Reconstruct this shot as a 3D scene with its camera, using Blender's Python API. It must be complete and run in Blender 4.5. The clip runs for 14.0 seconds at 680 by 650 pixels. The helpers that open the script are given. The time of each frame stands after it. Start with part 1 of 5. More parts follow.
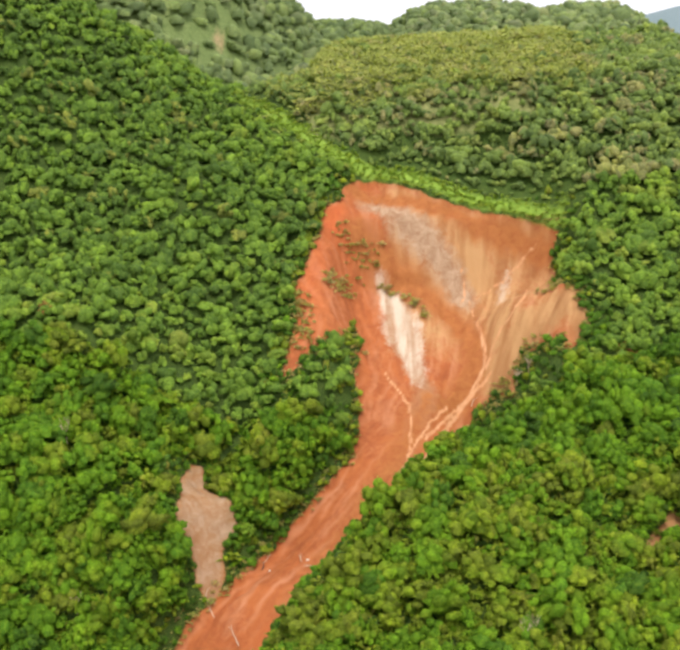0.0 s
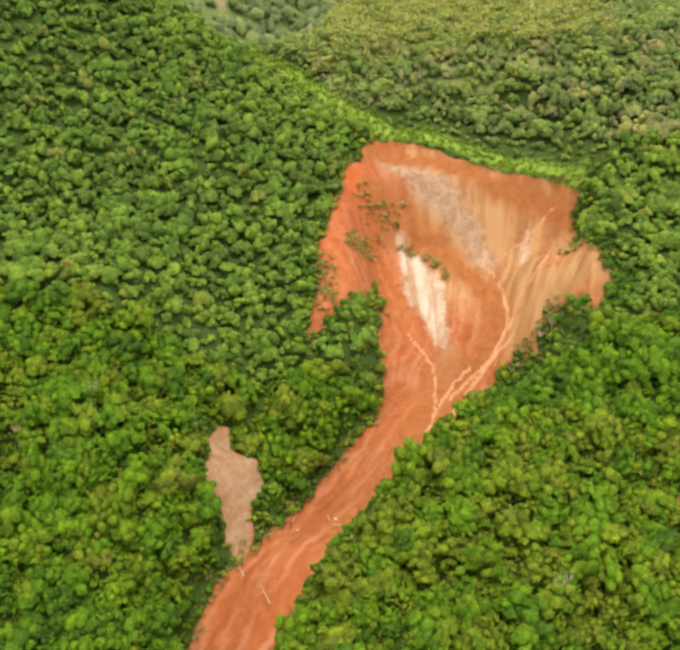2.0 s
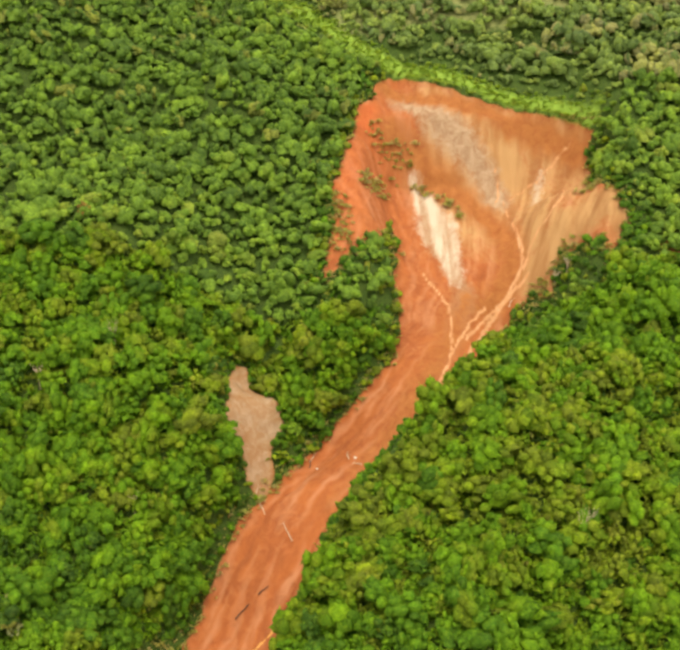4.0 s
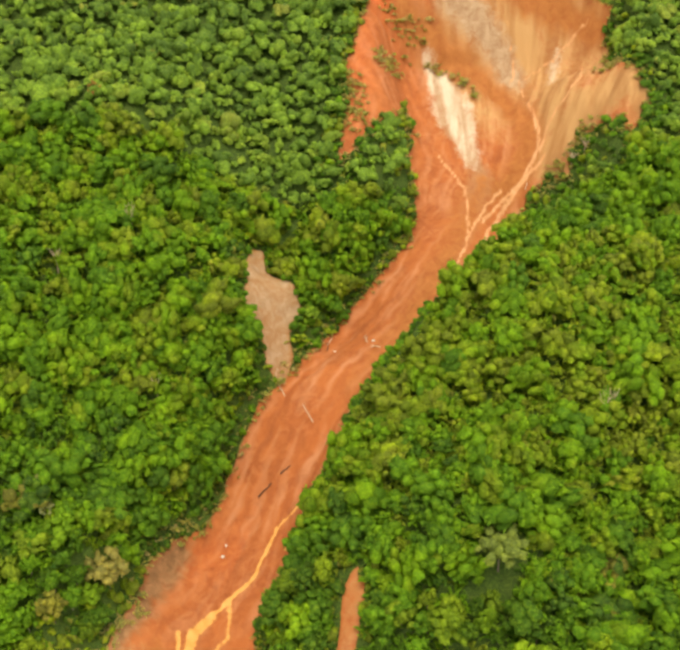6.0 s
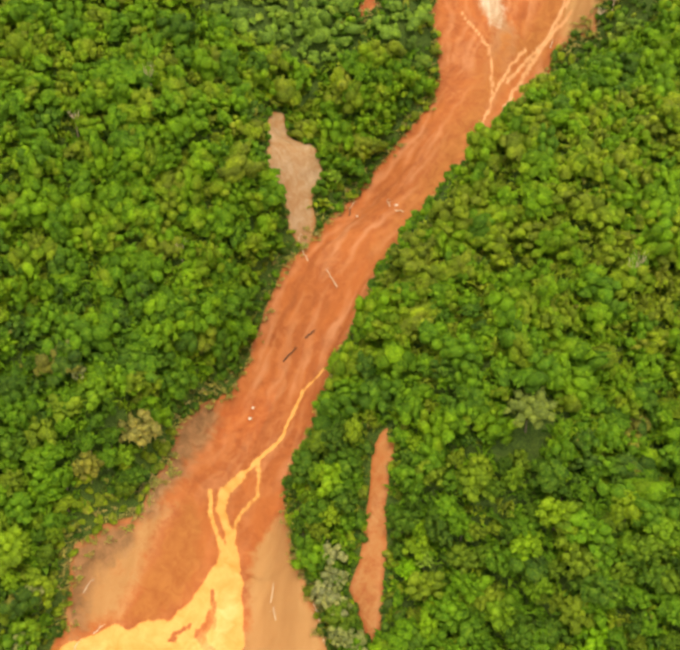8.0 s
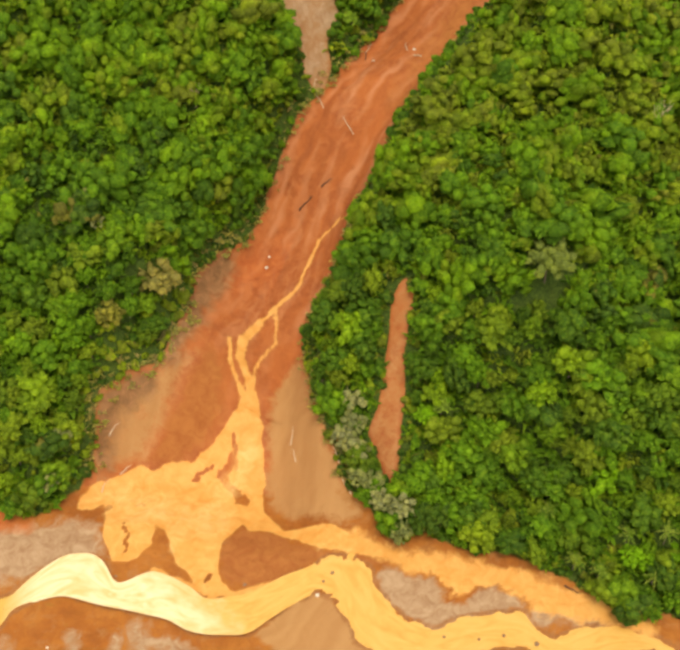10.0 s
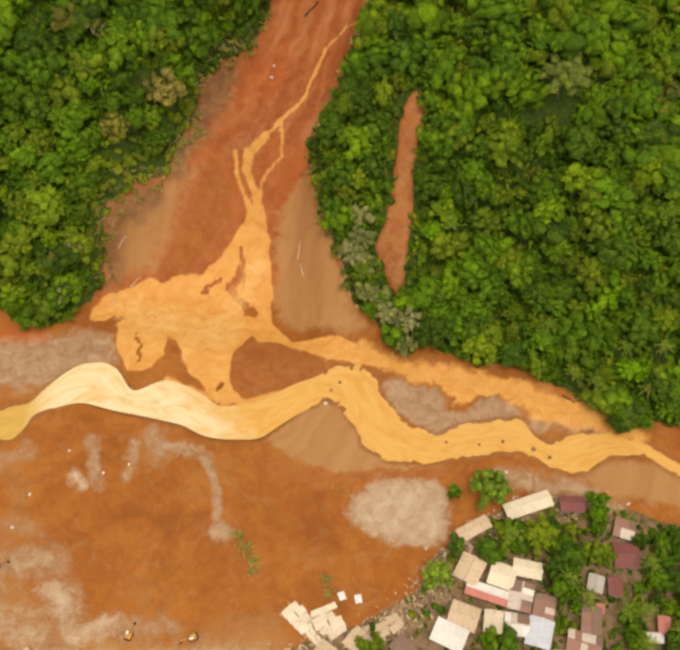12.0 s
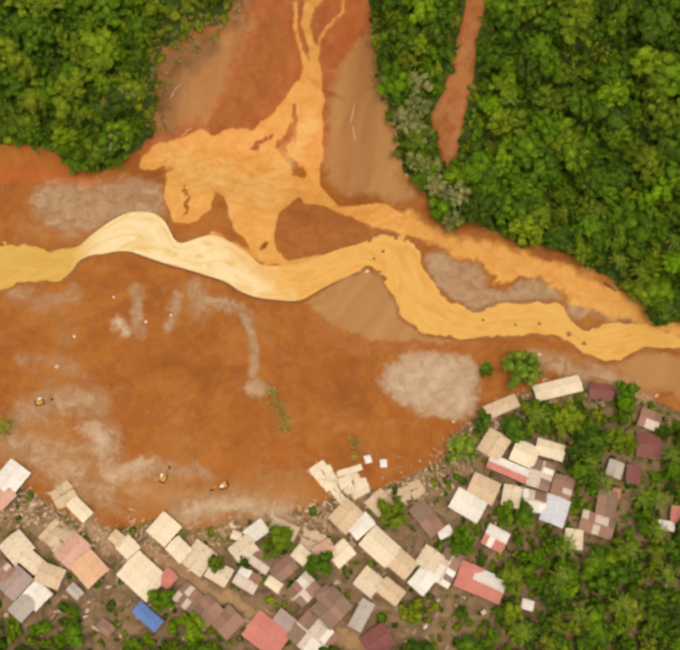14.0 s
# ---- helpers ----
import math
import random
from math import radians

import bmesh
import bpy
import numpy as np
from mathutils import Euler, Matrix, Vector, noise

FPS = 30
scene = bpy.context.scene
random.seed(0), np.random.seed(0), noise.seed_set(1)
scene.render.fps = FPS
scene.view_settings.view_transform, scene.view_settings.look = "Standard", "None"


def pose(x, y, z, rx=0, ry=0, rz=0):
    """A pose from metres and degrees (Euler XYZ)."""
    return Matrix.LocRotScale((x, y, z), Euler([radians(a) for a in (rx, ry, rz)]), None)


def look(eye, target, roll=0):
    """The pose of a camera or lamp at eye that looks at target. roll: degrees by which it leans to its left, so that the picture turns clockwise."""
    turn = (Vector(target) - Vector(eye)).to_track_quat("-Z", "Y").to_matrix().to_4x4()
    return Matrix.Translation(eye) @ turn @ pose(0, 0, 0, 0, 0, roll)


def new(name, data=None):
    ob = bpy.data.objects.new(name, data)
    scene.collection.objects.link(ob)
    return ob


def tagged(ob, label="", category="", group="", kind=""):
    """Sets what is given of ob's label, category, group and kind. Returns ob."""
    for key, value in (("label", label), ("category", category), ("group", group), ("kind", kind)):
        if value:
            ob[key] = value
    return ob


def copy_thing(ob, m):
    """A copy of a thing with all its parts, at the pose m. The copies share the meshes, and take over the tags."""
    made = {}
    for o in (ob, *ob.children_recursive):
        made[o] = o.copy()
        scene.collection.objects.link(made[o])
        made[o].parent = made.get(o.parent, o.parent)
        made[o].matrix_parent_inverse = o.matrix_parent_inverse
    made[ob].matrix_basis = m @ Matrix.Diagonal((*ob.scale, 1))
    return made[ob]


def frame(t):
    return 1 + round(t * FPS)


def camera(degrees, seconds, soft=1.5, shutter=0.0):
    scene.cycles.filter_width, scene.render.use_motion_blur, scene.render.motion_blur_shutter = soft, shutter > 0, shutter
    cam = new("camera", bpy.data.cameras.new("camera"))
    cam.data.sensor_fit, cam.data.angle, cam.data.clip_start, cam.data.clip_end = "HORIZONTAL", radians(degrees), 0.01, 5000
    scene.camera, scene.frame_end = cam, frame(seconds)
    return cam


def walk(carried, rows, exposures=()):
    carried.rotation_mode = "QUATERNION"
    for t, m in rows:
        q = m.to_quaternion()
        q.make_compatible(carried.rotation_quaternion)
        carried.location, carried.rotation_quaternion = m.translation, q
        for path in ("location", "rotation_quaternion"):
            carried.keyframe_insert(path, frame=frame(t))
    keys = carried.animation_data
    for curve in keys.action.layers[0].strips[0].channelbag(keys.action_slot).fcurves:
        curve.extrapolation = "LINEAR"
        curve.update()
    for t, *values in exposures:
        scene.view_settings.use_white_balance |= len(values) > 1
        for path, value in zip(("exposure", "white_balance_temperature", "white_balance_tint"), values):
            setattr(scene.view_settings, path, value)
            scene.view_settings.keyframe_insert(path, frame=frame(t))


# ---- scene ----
cam = camera(37.79, 14.0, soft=3.3)
walk(cam, [
    (0.0, look((0.01, -0.00, 300.00), (-11.67, 283.02, 201.20), -1.53)),
    (0.5, look((-3.80, -0.10, 299.98), (-14.83, 282.64, 200.32), -1.49)),
    (1.0, look((-7.45, -0.51, 299.80), (-17.89, 281.56, 198.17), -1.54)),
    (1.5, look((-11.20, -0.57, 299.42), (-20.93, 280.15, 194.05), -1.48)),
    (2.0, look((-14.73, -0.41, 299.06), (-23.94, 278.86, 189.87), -1.49)),
    (2.5, look((-18.19, -0.52, 299.06), (-26.95, 277.21, 185.98), -1.45)),
    (5.0, look((-36.11, -0.40, 298.17), (-38.01, 265.67, 159.59), -1.07)),
    (5.5, look((-39.73, -0.04, 297.78), (-40.65, 261.31, 150.48), -0.97)),
    (6.0, look((-43.10, 0.34, 298.17), (-43.51, 256.33, 141.76), -0.94)),
    (6.5, look((-46.44, 0.43, 298.62), (-46.34, 250.77, 133.30), -0.91)),
    (7.0, look((-49.69, 0.74, 298.74), (-49.06, 245.40, 125.14), -0.88)),
    (7.5, look((-52.49, 0.85, 298.62), (-51.76, 239.51, 116.85), -0.91)),
    (8.0, look((-55.73, 1.16, 298.60), (-54.48, 233.33, 108.61), -0.84)),
    (10.5, look((-68.74, 1.78, 301.56), (-63.88, 191.05, 68.85), 0.28)),
    (11.0, look((-70.61, 2.25, 302.78), (-64.90, 179.57, 60.86), 0.63)),
    (11.5, look((-71.85, 2.60, 303.99), (-65.83, 167.65, 53.55), 0.92)),
    (12.0, look((-73.15, 3.50, 305.31), (-66.63, 155.48, 46.74), 1.42)),
    (12.5, look((-73.97, 4.44, 306.62), (-67.20, 144.83, 41.59), 1.86)),
    (13.0, look((-74.65, 5.79, 307.82), (-69.17, 136.06, 37.63), 2.21)),
    (13.5, look((-74.99, 7.74, 309.35), (-73.75, 127.29, 34.20), 2.32)),
    (14.0, look((-75.28, 10.06, 310.81), (-78.62, 119.32, 31.43), 2.31)),
], exposures=[(0.0, 0.5, 6150, 16), (2.5, 0.53, 6650, 13), (5.0, 0.54, 7150, 7), (8.0, 0.6, 7400, 7), (10.5, 0.16, 7500, 11), (12.5, -0.16, 7550, 15), (14.0, -0.2, 7500, 15)])
# ---------------------------------------------------------------- light: a bright overcast noon, sun soft through thin cloud
world = bpy.data.worlds.new("overcast_sky")
scene.world = world
world.use_nodes = True
wn, wl = world.node_tree.nodes, world.node_tree.links
sky = wn.new("ShaderNodeTexSky")
sky.sky_type, sky.sun_disc = "NISHITA", False
sky.sun_elevation, sky.sun_rotation = radians(73), radians(167)
sky.air_density, sky.dust_density = 1.0, 3.0
cloud = wn.new("ShaderNodeMix")
cloud.data_type = "RGBA"
cloud.inputs["Factor"].default_value = 0.72
cloud.inputs["B"].default_value = (9.5, 9.4, 9.2, 1)
wl.new(sky.outputs["Color"], cloud.inputs["A"])
wl.new(cloud.outputs["Result"], wn["Background"].inputs["Color"])
wn["Background"].inputs["Strength"].default_value = 0.125

sun = new("sun", bpy.data.lights.new("sun", "SUN"))
sun.data.energy, sun.data.angle, sun.data.color = 1.55, radians(16), (1.0, 0.95, 0.86)
sun.matrix_world = look((32, -140, 470), (0, 0, 0))

# ---------------------------------------------------------------- materials


def nodes_of(name):
    m = bpy.data.materials.new(name)
    m.use_nodes = True
    return m, m.node_tree.nodes, m.node_tree.links, m.node_tree.nodes["Principled BSDF"]


def noise_node(n, l, scale, detail=5.0, rough=0.6, kind="Object", warp=0.0):
    pos = n.new("ShaderNodeTexCoord")
    t = n.new("ShaderNodeTexNoise")
    t.inputs["Scale"].default_value, t.inputs["Detail"].default_value = scale, detail
    t.inputs["Roughness"].default_value, t.inputs["Distortion"].default_value = rough, warp
    l.new(pos.outputs[kind], t.inputs["Vector"])
    return t.outputs["Fac"]


def ramp(n, l, fac, stops):
    r = n.new("ShaderNodeValToRGB")
    e = r.color_ramp.elements
    while len(e) < len(stops):
        e.new(0.5)
    for k, (p, c) in zip(e, stops):
        k.position, k.color = p, (*c, 1)
    l.new(fac, r.inputs["Fac"])
    return r.outputs["Color"]


def mix(n, l, fac, a, b, how="MIX"):
    m = n.new("ShaderNodeMix")
    m.data_type, m.blend_type = "RGBA", how
    for v, key in ((fac, "Factor"), (a, "A"), (b, "B")):
        if isinstance(v, (int, float)):
            m.inputs[key].default_value = v
        elif isinstance(v, tuple):
            m.inputs[key].default_value = (*v, 1)
        else:
            l.new(v, m.inputs[key])
    return m.outputs["Result"]


def calc(n, l, how, a, b=0.0, clamp=False):
    m = n.new("ShaderNodeMath")
    m.operation, m.use_clamp = how, clamp
    for v, s in ((a, m.inputs[0]), (b, m.inputs[1])):
        if isinstance(v, (int, float)):
            s.default_value = v
        else:
            l.new(v, s)
    return m.outputs[0]


def attr(n, name):
    a = n.new("ShaderNodeAttribute")
    a.attribute_name = name
    return a.outputs["Fac"]


def bump(n, l, bsdf, height, strength, distance):
    b = n.new("ShaderNodeBump")
    b.inputs["Strength"].default_value, b.inputs["Distance"].default_value = strength, distance
    l.new(height, b.inputs["Height"])
    l.new(b.outputs["Normal"], bsdf.inputs["Normal"])


def foliage(name, stops, gloss=0.12):
    """Leaves: a hue for each tree, mottled at the scale of twigs, shaded hollows and lit tips included."""
    m, n, l, p = nodes_of(name)
    info = n.new("ShaderNodeObjectInfo")
    which = calc(n, l, "FRACT", calc(n, l, "ADD", attr(n, "tint"), info.outputs["Random"]))
    hue = ramp(n, l, which, stops)
    fine = noise_node(n, l, 0.9, 7.0, 0.8)
    coarse = noise_node(n, l, 0.28, 3.0)
    # fine noise darkens hollows and lightens tips: shade and light put into the colour
    c = mix(n, l, ramp(n, l, fine, [(0.32, (0.6, 0.6, 0.6)), (0.5, (0, 0, 0))]), hue, mix(n, l, 0.55, hue, (0.02, 0.06, 0.005)))
    c = mix(n, l, ramp(n, l, fine, [(0.45, (0, 0, 0)), (0.68, (1, 1, 1))]), c, mix(n, l, 0.35, hue, (0.36, 0.46, 0.03)))
    c = mix(n, l, ramp(n, l, coarse, [(0.4, (0, 0, 0)), (0.7, (0.3, 0.3, 0.3))]), c, mix(n, l, 0.5, hue, (0.20, 0.30, 0.015)))
    geo = n.new("ShaderNodeNewGeometry")
    spray = ramp(n, l, geo.outputs["Random Per Island"], [(0.0, (0.62, 0.66, 0.68)), (0.55, (1.0, 1.0, 1.0)), (1.0, (1.3, 1.27, 1.1))])
    c = mix(n, l, 1.0, c, spray, "MULTIPLY")
    l.new(c, p.inputs["Base Color"])
    p.inputs["Roughness"].default_value = 0.62
    p.inputs["Specular IOR Level"].default_value = gloss
    tuft = n.new("ShaderNodeTexVoronoi")
    tuft.inputs["Scale"].default_value, tuft.inputs["Randomness"].default_value = 1.5, 1.0
    bent = n.new("ShaderNodeVectorMath")
    bent.operation = "ADD"
    soft = n.new("ShaderNodeTexNoise")
    soft.inputs["Scale"].default_value = 1.4
    l.new(n["Texture Coordinate"].outputs["Object"], bent.inputs[0])
    l.new(soft.outputs["Color"], bent.inputs[1])
    l.new(n["Texture Coordinate"].outputs["Object"], soft.inputs["Vector"])
    l.new(bent.outputs[0], tuft.inputs["Vector"])
    split = n.new("ShaderNodeSeparateColor")
    l.new(tuft.outputs["Color"], split.inputs["Color"])
    c = mix(n, l, 1.0, c, ramp(n, l, split.outputs[0], [(0.0, (0.74, 0.77, 0.8)), (0.5, (1.0, 1.0, 1.0)), (1.0, (1.3, 1.26, 1.15))]), "MULTIPLY")
    l.new(c, p.inputs["Base Color"])
    bump(n, l, p, calc(n, l, "SUBTRACT", calc(n, l, "MULTIPLY", fine, 0.5), calc(n, l, "MULTIPLY", tuft.outputs["Distance"], 0.8)), 0.8, 0.7)
    # thin leaves let some of the light through, yellower than they reflect it
    glow = n.new("ShaderNodeBsdfTranslucent")
    l.new(mix(n, l, 1.0, c, (1.25, 1.3, 0.55), "MULTIPLY"), glow.inputs["Color"])
    blend = n.new("ShaderNodeMixShader")
    blend.inputs["Fac"].default_value = 0.28
    l.new(p.outputs["BSDF"], blend.inputs[1])
    l.new(glow.outputs["BSDF"], blend.inputs[2])
    l.new(blend.outputs["Shader"], n["Material Output"].inputs["Surface"])
    return m


def plain(name, color, rough=0.7, metal=0.0, vary=0.25, scale=1.5, rust=None, relief=0.0, wander=0.0):
    """Paint, wood, earth or sheet metal with blotches and, if given, rust or dirt."""
    m, n, l, p = nodes_of(name)
    big, small = noise_node(n, l, scale), noise_node(n, l, scale * 7, 4.0)
    dark = tuple(v * (1 - vary) for v in color)
    light = tuple(min(1.0, v * (1 + vary * 0.5)) for v in color)
    c = ramp(n, l, big, [(0.3, dark), (0.52, color), (0.75, light)])
    if wander:
        info = n.new("ShaderNodeObjectInfo")
        c = mix(n, l, calc(n, l, "MULTIPLY", info.outputs["Random"], wander), c, tuple(v * 0.45 for v in color))
    if rust:
        c = mix(n, l, ramp(n, l, noise_node(n, l, scale * 0.9, 8.0, 0.7, warp=0.6), [(0.5, (0, 0, 0)), (0.66, (0.85, 0.85, 0.85))]), c, rust)
    c = mix(n, l, calc(n, l, "MULTIPLY", small, 0.3), c, tuple(v * 0.6 for v in color))
    l.new(c, p.inputs["Base Color"])
    p.inputs["Roughness"].default_value, p.inputs["Metallic"].default_value = rough, metal
    if relief:
        bump(n, l, p, small, 0.8, relief)
    return m


def ground_material():
    """Earth of the whole place: which soil lies where, and the haze on the farthest ground, is held in the sheet's
    attributes, their edges frayed by noise.
    """
    m, n, l, p = nodes_of("earth")
    n05, n2, n9 = noise_node(n, l, 0.05, 6.0, 0.65, warp=0.5), noise_node(n, l, 0.22, 7.0, 0.68, warp=0.8), noise_node(n, l, 1.3, 6.0, 0.7)

    def patch(name, soft=0.18, wild=0.5):
        v = calc(n, l, "ADD", attr(n, name), calc(n, l, "MULTIPLY", calc(n, l, "SUBTRACT", n2, 0.5), wild))
        v = calc(n, l, "ADD", v, calc(n, l, "MULTIPLY", calc(n, l, "SUBTRACT", n9, 0.5), wild * 0.8))
        return ramp(n, l, v, [(0.5 - soft, (0, 0, 0)), (0.5 + soft, (1, 1, 1))])

    # forest floor: greens kept dark, the shade among undergrowth put into the colour
    c = ramp(n, l, n9, [(0.3, (0.018, 0.036, 0.004)), (0.48, (0.036, 0.07, 0.006)), (0.6, (0.075, 0.125, 0.01)), (0.75, (0.13, 0.18, 0.02))])
    c = mix(n, l, ramp(n, l, n2, [(0.45, (0, 0, 0)), (0.7, (0.6, 0.6, 0.6))]), c, (0.06, 0.085, 0.008))
    flow = attr(n, "flow")
    smear = noise_node(n, l, 0.085, 7.0, 0.7, warp=2.2)
    rust = ramp(n, l, n2, [(0.25, (0.25, 0.062, 0.016)), (0.5, (0.36, 0.102, 0.027)), (0.72, (0.47, 0.165, 0.056))])
    rust = mix(n, l, ramp(n, l, n05, [(0.42, (0, 0, 0)), (0.6, (0.6, 0.6, 0.6))]), rust, (0.46, 0.135, 0.032))
    rust = mix(n, l, ramp(n, l, flow, [(0.48, (0, 0, 0)), (0.8, (0.75, 0.75, 0.75))]), rust, (0.53, 0.23, 0.105))
    rust = mix(n, l, ramp(n, l, flow, [(0.12, (0.65, 0.65, 0.65)), (0.45, (0, 0, 0))]), rust, (0.25, 0.066, 0.019))
    c = mix(n, l, patch("bare", 0.08, 0.35), c, rust)
    field = ramp(n, l, n05, [(0.3, (0.25, 0.075, 0.012)), (0.46, (0.36, 0.115, 0.017)), (0.58, (0.41, 0.145, 0.024)), (0.72, (0.37, 0.17, 0.055))])
    field = mix(n, l, ramp(n, l, n2, [(0.42, (0, 0, 0)), (0.66, (0.5, 0.5, 0.5))]), field, (0.25, 0.075, 0.015))
    field = mix(n, l, ramp(n, l, smear, [(0.54, (0, 0, 0)), (0.70, (0.5, 0.5, 0.5))]), field, (0.40, 0.21, 0.09))
    field = mix(n, l, ramp(n, l, smear, [(0.30, (0.7, 0.7, 0.7)), (0.44, (0, 0, 0))]), field, (0.27, 0.09, 0.012))
    field = mix(n, l, ramp(n, l, n9, [(0.5, (0, 0, 0)), (0.8, (0.3, 0.3, 0.3))]), field, (0.22, 0.08, 0.02))
    weedy = noise_node(n, l, 0.07, 5.0, 0.75, warp=1.0)
    field = mix(n, l, ramp(n, l, weedy, [(0.60, (0, 0, 0)), (0.74, (0.45, 0.45, 0.45))]), field, (0.20, 0.13, 0.02))
    c = mix(n, l, patch("field", 0.1, 0.35), c, field)
    layers = (
        ("grass", (0.16, 0.28, 0.025), (0.30, 0.42, 0.05), 0.2, 0.6),
        ("meadow", (0.10, 0.15, 0.035), (0.19, 0.24, 0.07), 0.2, 0.8),
        # no soil: blue-grey distance haze put into the ground's colour
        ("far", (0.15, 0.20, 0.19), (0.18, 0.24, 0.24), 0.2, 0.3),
        ("village", (0.13, 0.085, 0.042), (0.33, 0.215, 0.12), 0.2, 0.5),
        ("grove", (0.15, 0.18, 0.045), (0.28, 0.28, 0.09), 0.2, 0.5),
        ("tan", (0.36, 0.165, 0.055), (0.48, 0.26, 0.10), 0.2, 0.8),
        ("grey", (0.31, 0.17, 0.085), (0.47, 0.31, 0.18), 0.26, 0.8),
        ("crimson", (0.43, 0.085, 0.02), (0.52, 0.145, 0.036), 0.3, 0.5),
        ("mire", (0.16, 0.085, 0.032), (0.36, 0.175, 0.075), 0.22, 0.9),
        ("dark", (0.31, 0.095, 0.021), (0.40, 0.145, 0.036), 0.25, 0.5),
        ("pale", (0.44, 0.29, 0.17), (0.60, 0.48, 0.34), 0.24, 0.9),
        ("runnel", (0.54, 0.24, 0.09), (0.64, 0.34, 0.16), 0.25, 0.4),
        ("lane", (0.34, 0.20, 0.10), (0.46, 0.30, 0.16), 0.15, 0.3),
        ("soak", (0.22, 0.09, 0.03), (0.36, 0.15, 0.05), 0.25, 0.9),
        ("ochre", (0.66, 0.29, 0.058), (0.72, 0.375, 0.10), 0.12, 0.4),
        ("silt", (0.74, 0.40, 0.11), (0.80, 0.52, 0.20), 0.35, 0.5),
    )
    wet = None
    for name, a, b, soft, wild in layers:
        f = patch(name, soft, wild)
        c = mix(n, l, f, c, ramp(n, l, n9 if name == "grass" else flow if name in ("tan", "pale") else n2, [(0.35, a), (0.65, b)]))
        wet = f if name == "ochre" else wet
    c = mix(n, l, ramp(n, l, n9, [(0.58, (0, 0, 0)), (0.85, (0.2, 0.2, 0.2))]), c, (0.24, 0.10, 0.035))
    l.new(c, p.inputs["Base Color"])
    rough = n.new("ShaderNodeMapRange")
    rough.inputs["To Min"].default_value, rough.inputs["To Max"].default_value = 0.85, 0.55
    l.new(wet, rough.inputs["Value"])
    l.new(rough.outputs["Result"], p.inputs["Roughness"])
    p.inputs["Specular IOR Level"].default_value = 0.3
    bump(n, l, p, calc(n, l, "ADD", n2, calc(n, l, "MULTIPLY", n9, 0.3)), 0.45, 1.2)
    return m


def water_material():
    """Silt-laden river: pale cream upstream, ochre after the slide feeds it."""
    m, n, l, p = nodes_of("muddy_water")
    b = noise_node(n, l, 1.6, 4.0)
    lanes = n.new("ShaderNodeCombineXYZ")
    l.new(attr(n, "course"), lanes.inputs["X"])
    l.new(attr(n, "lane"), lanes.inputs["Y"])
    current = n.new("ShaderNodeTexNoise")
    current.inputs["Scale"].default_value, current.inputs["Detail"].default_value, current.inputs["Roughness"].default_value, current.inputs["Distortion"].default_value = 1.0, 4.0, 0.5, 1.6
    l.new(lanes.outputs["Vector"], current.inputs["Vector"])
    a = current.outputs["Fac"]
    ochre = ramp(n, l, a, [(0.28, (0.64, 0.32, 0.065)), (0.5, (0.68, 0.375, 0.09)), (0.75, (0.71, 0.42, 0.12))])
    cream = ramp(n, l, a, [(0.28, (0.70, 0.48, 0.19)), (0.5, (0.77, 0.60, 0.32)), (0.75, (0.81, 0.69, 0.45))])
    pool = ramp(n, l, a, [(0.3, (0.56, 0.33, 0.068)), (0.7, (0.62, 0.39, 0.09))])
    c = mix(n, l, attr(n, "cream"), ochre, cream)
    c = mix(n, l, attr(n, "pool"), c, pool)
    c = mix(n, l, ramp(n, l, noise_node(n, l, 0.75, 5.0, 0.7, warp=1.2), [(0.66, (0, 0, 0)), (0.71, (0.7, 0.7, 0.7))]), c, (0.33, 0.16, 0.05))
    l.new(c, p.inputs["Base Color"])
    p.inputs["Roughness"].default_value, p.inputs["Specular IOR Level"].default_value = 0.35, 0.3
    bump(n, l, p, calc(n, l, "ADD", a, calc(n, l, "MULTIPLY", b, 0.3)), 0.1, 0.25)
    return m


GREENS = [(0.0, (0.0327, 0.0813, 0.0149)), (0.16, (0.0508, 0.134, 0.0137)), (0.36, (0.0867, 0.212, 0.0112)), (0.54, (0.142, 0.283, 0.00996)),
          (0.68, (0.195, 0.268, 0.0161)), (0.80, (0.168, 0.197, 0.0224)), (0.91, (0.254, 0.345, 0.0149)), (1.0, (0.191, 0.158, 0.0373))]
LEAF = foliage("broad_leaves", GREENS)
FOOTLEAF = foliage("foot_leaves", [(0.0, (0.0412, 0.102, 0.0127)), (0.25, (0.0793, 0.194, 0.0111)), (0.5, (0.119, 0.267, 0.0111)), (0.66, (0.19, 0.254, 0.019)), (0.8, (0.0603, 0.151, 0.0127)), (0.92, (0.238, 0.325, 0.019)), (1.0, (0.182, 0.397, 0.0111))])
# distance haze is put into these leaf colours, greyer and paler than the near ones
HAZY = foliage("haze_tinted_leaves", [(0.0, (0.142, 0.193, 0.0773)), (0.4, (0.193, 0.258, 0.103)), (0.75, (0.244, 0.309, 0.129)), (1.0, (0.309, 0.321, 0.167))])
MUDDY = foliage("mud_splashed_leaves", [(0.0, (0.46, 0.32, 0.12)), (0.4, (0.40, 0.38, 0.09)), (0.75, (0.50, 0.36, 0.16)), (1.0, (0.34, 0.40, 0.08))])
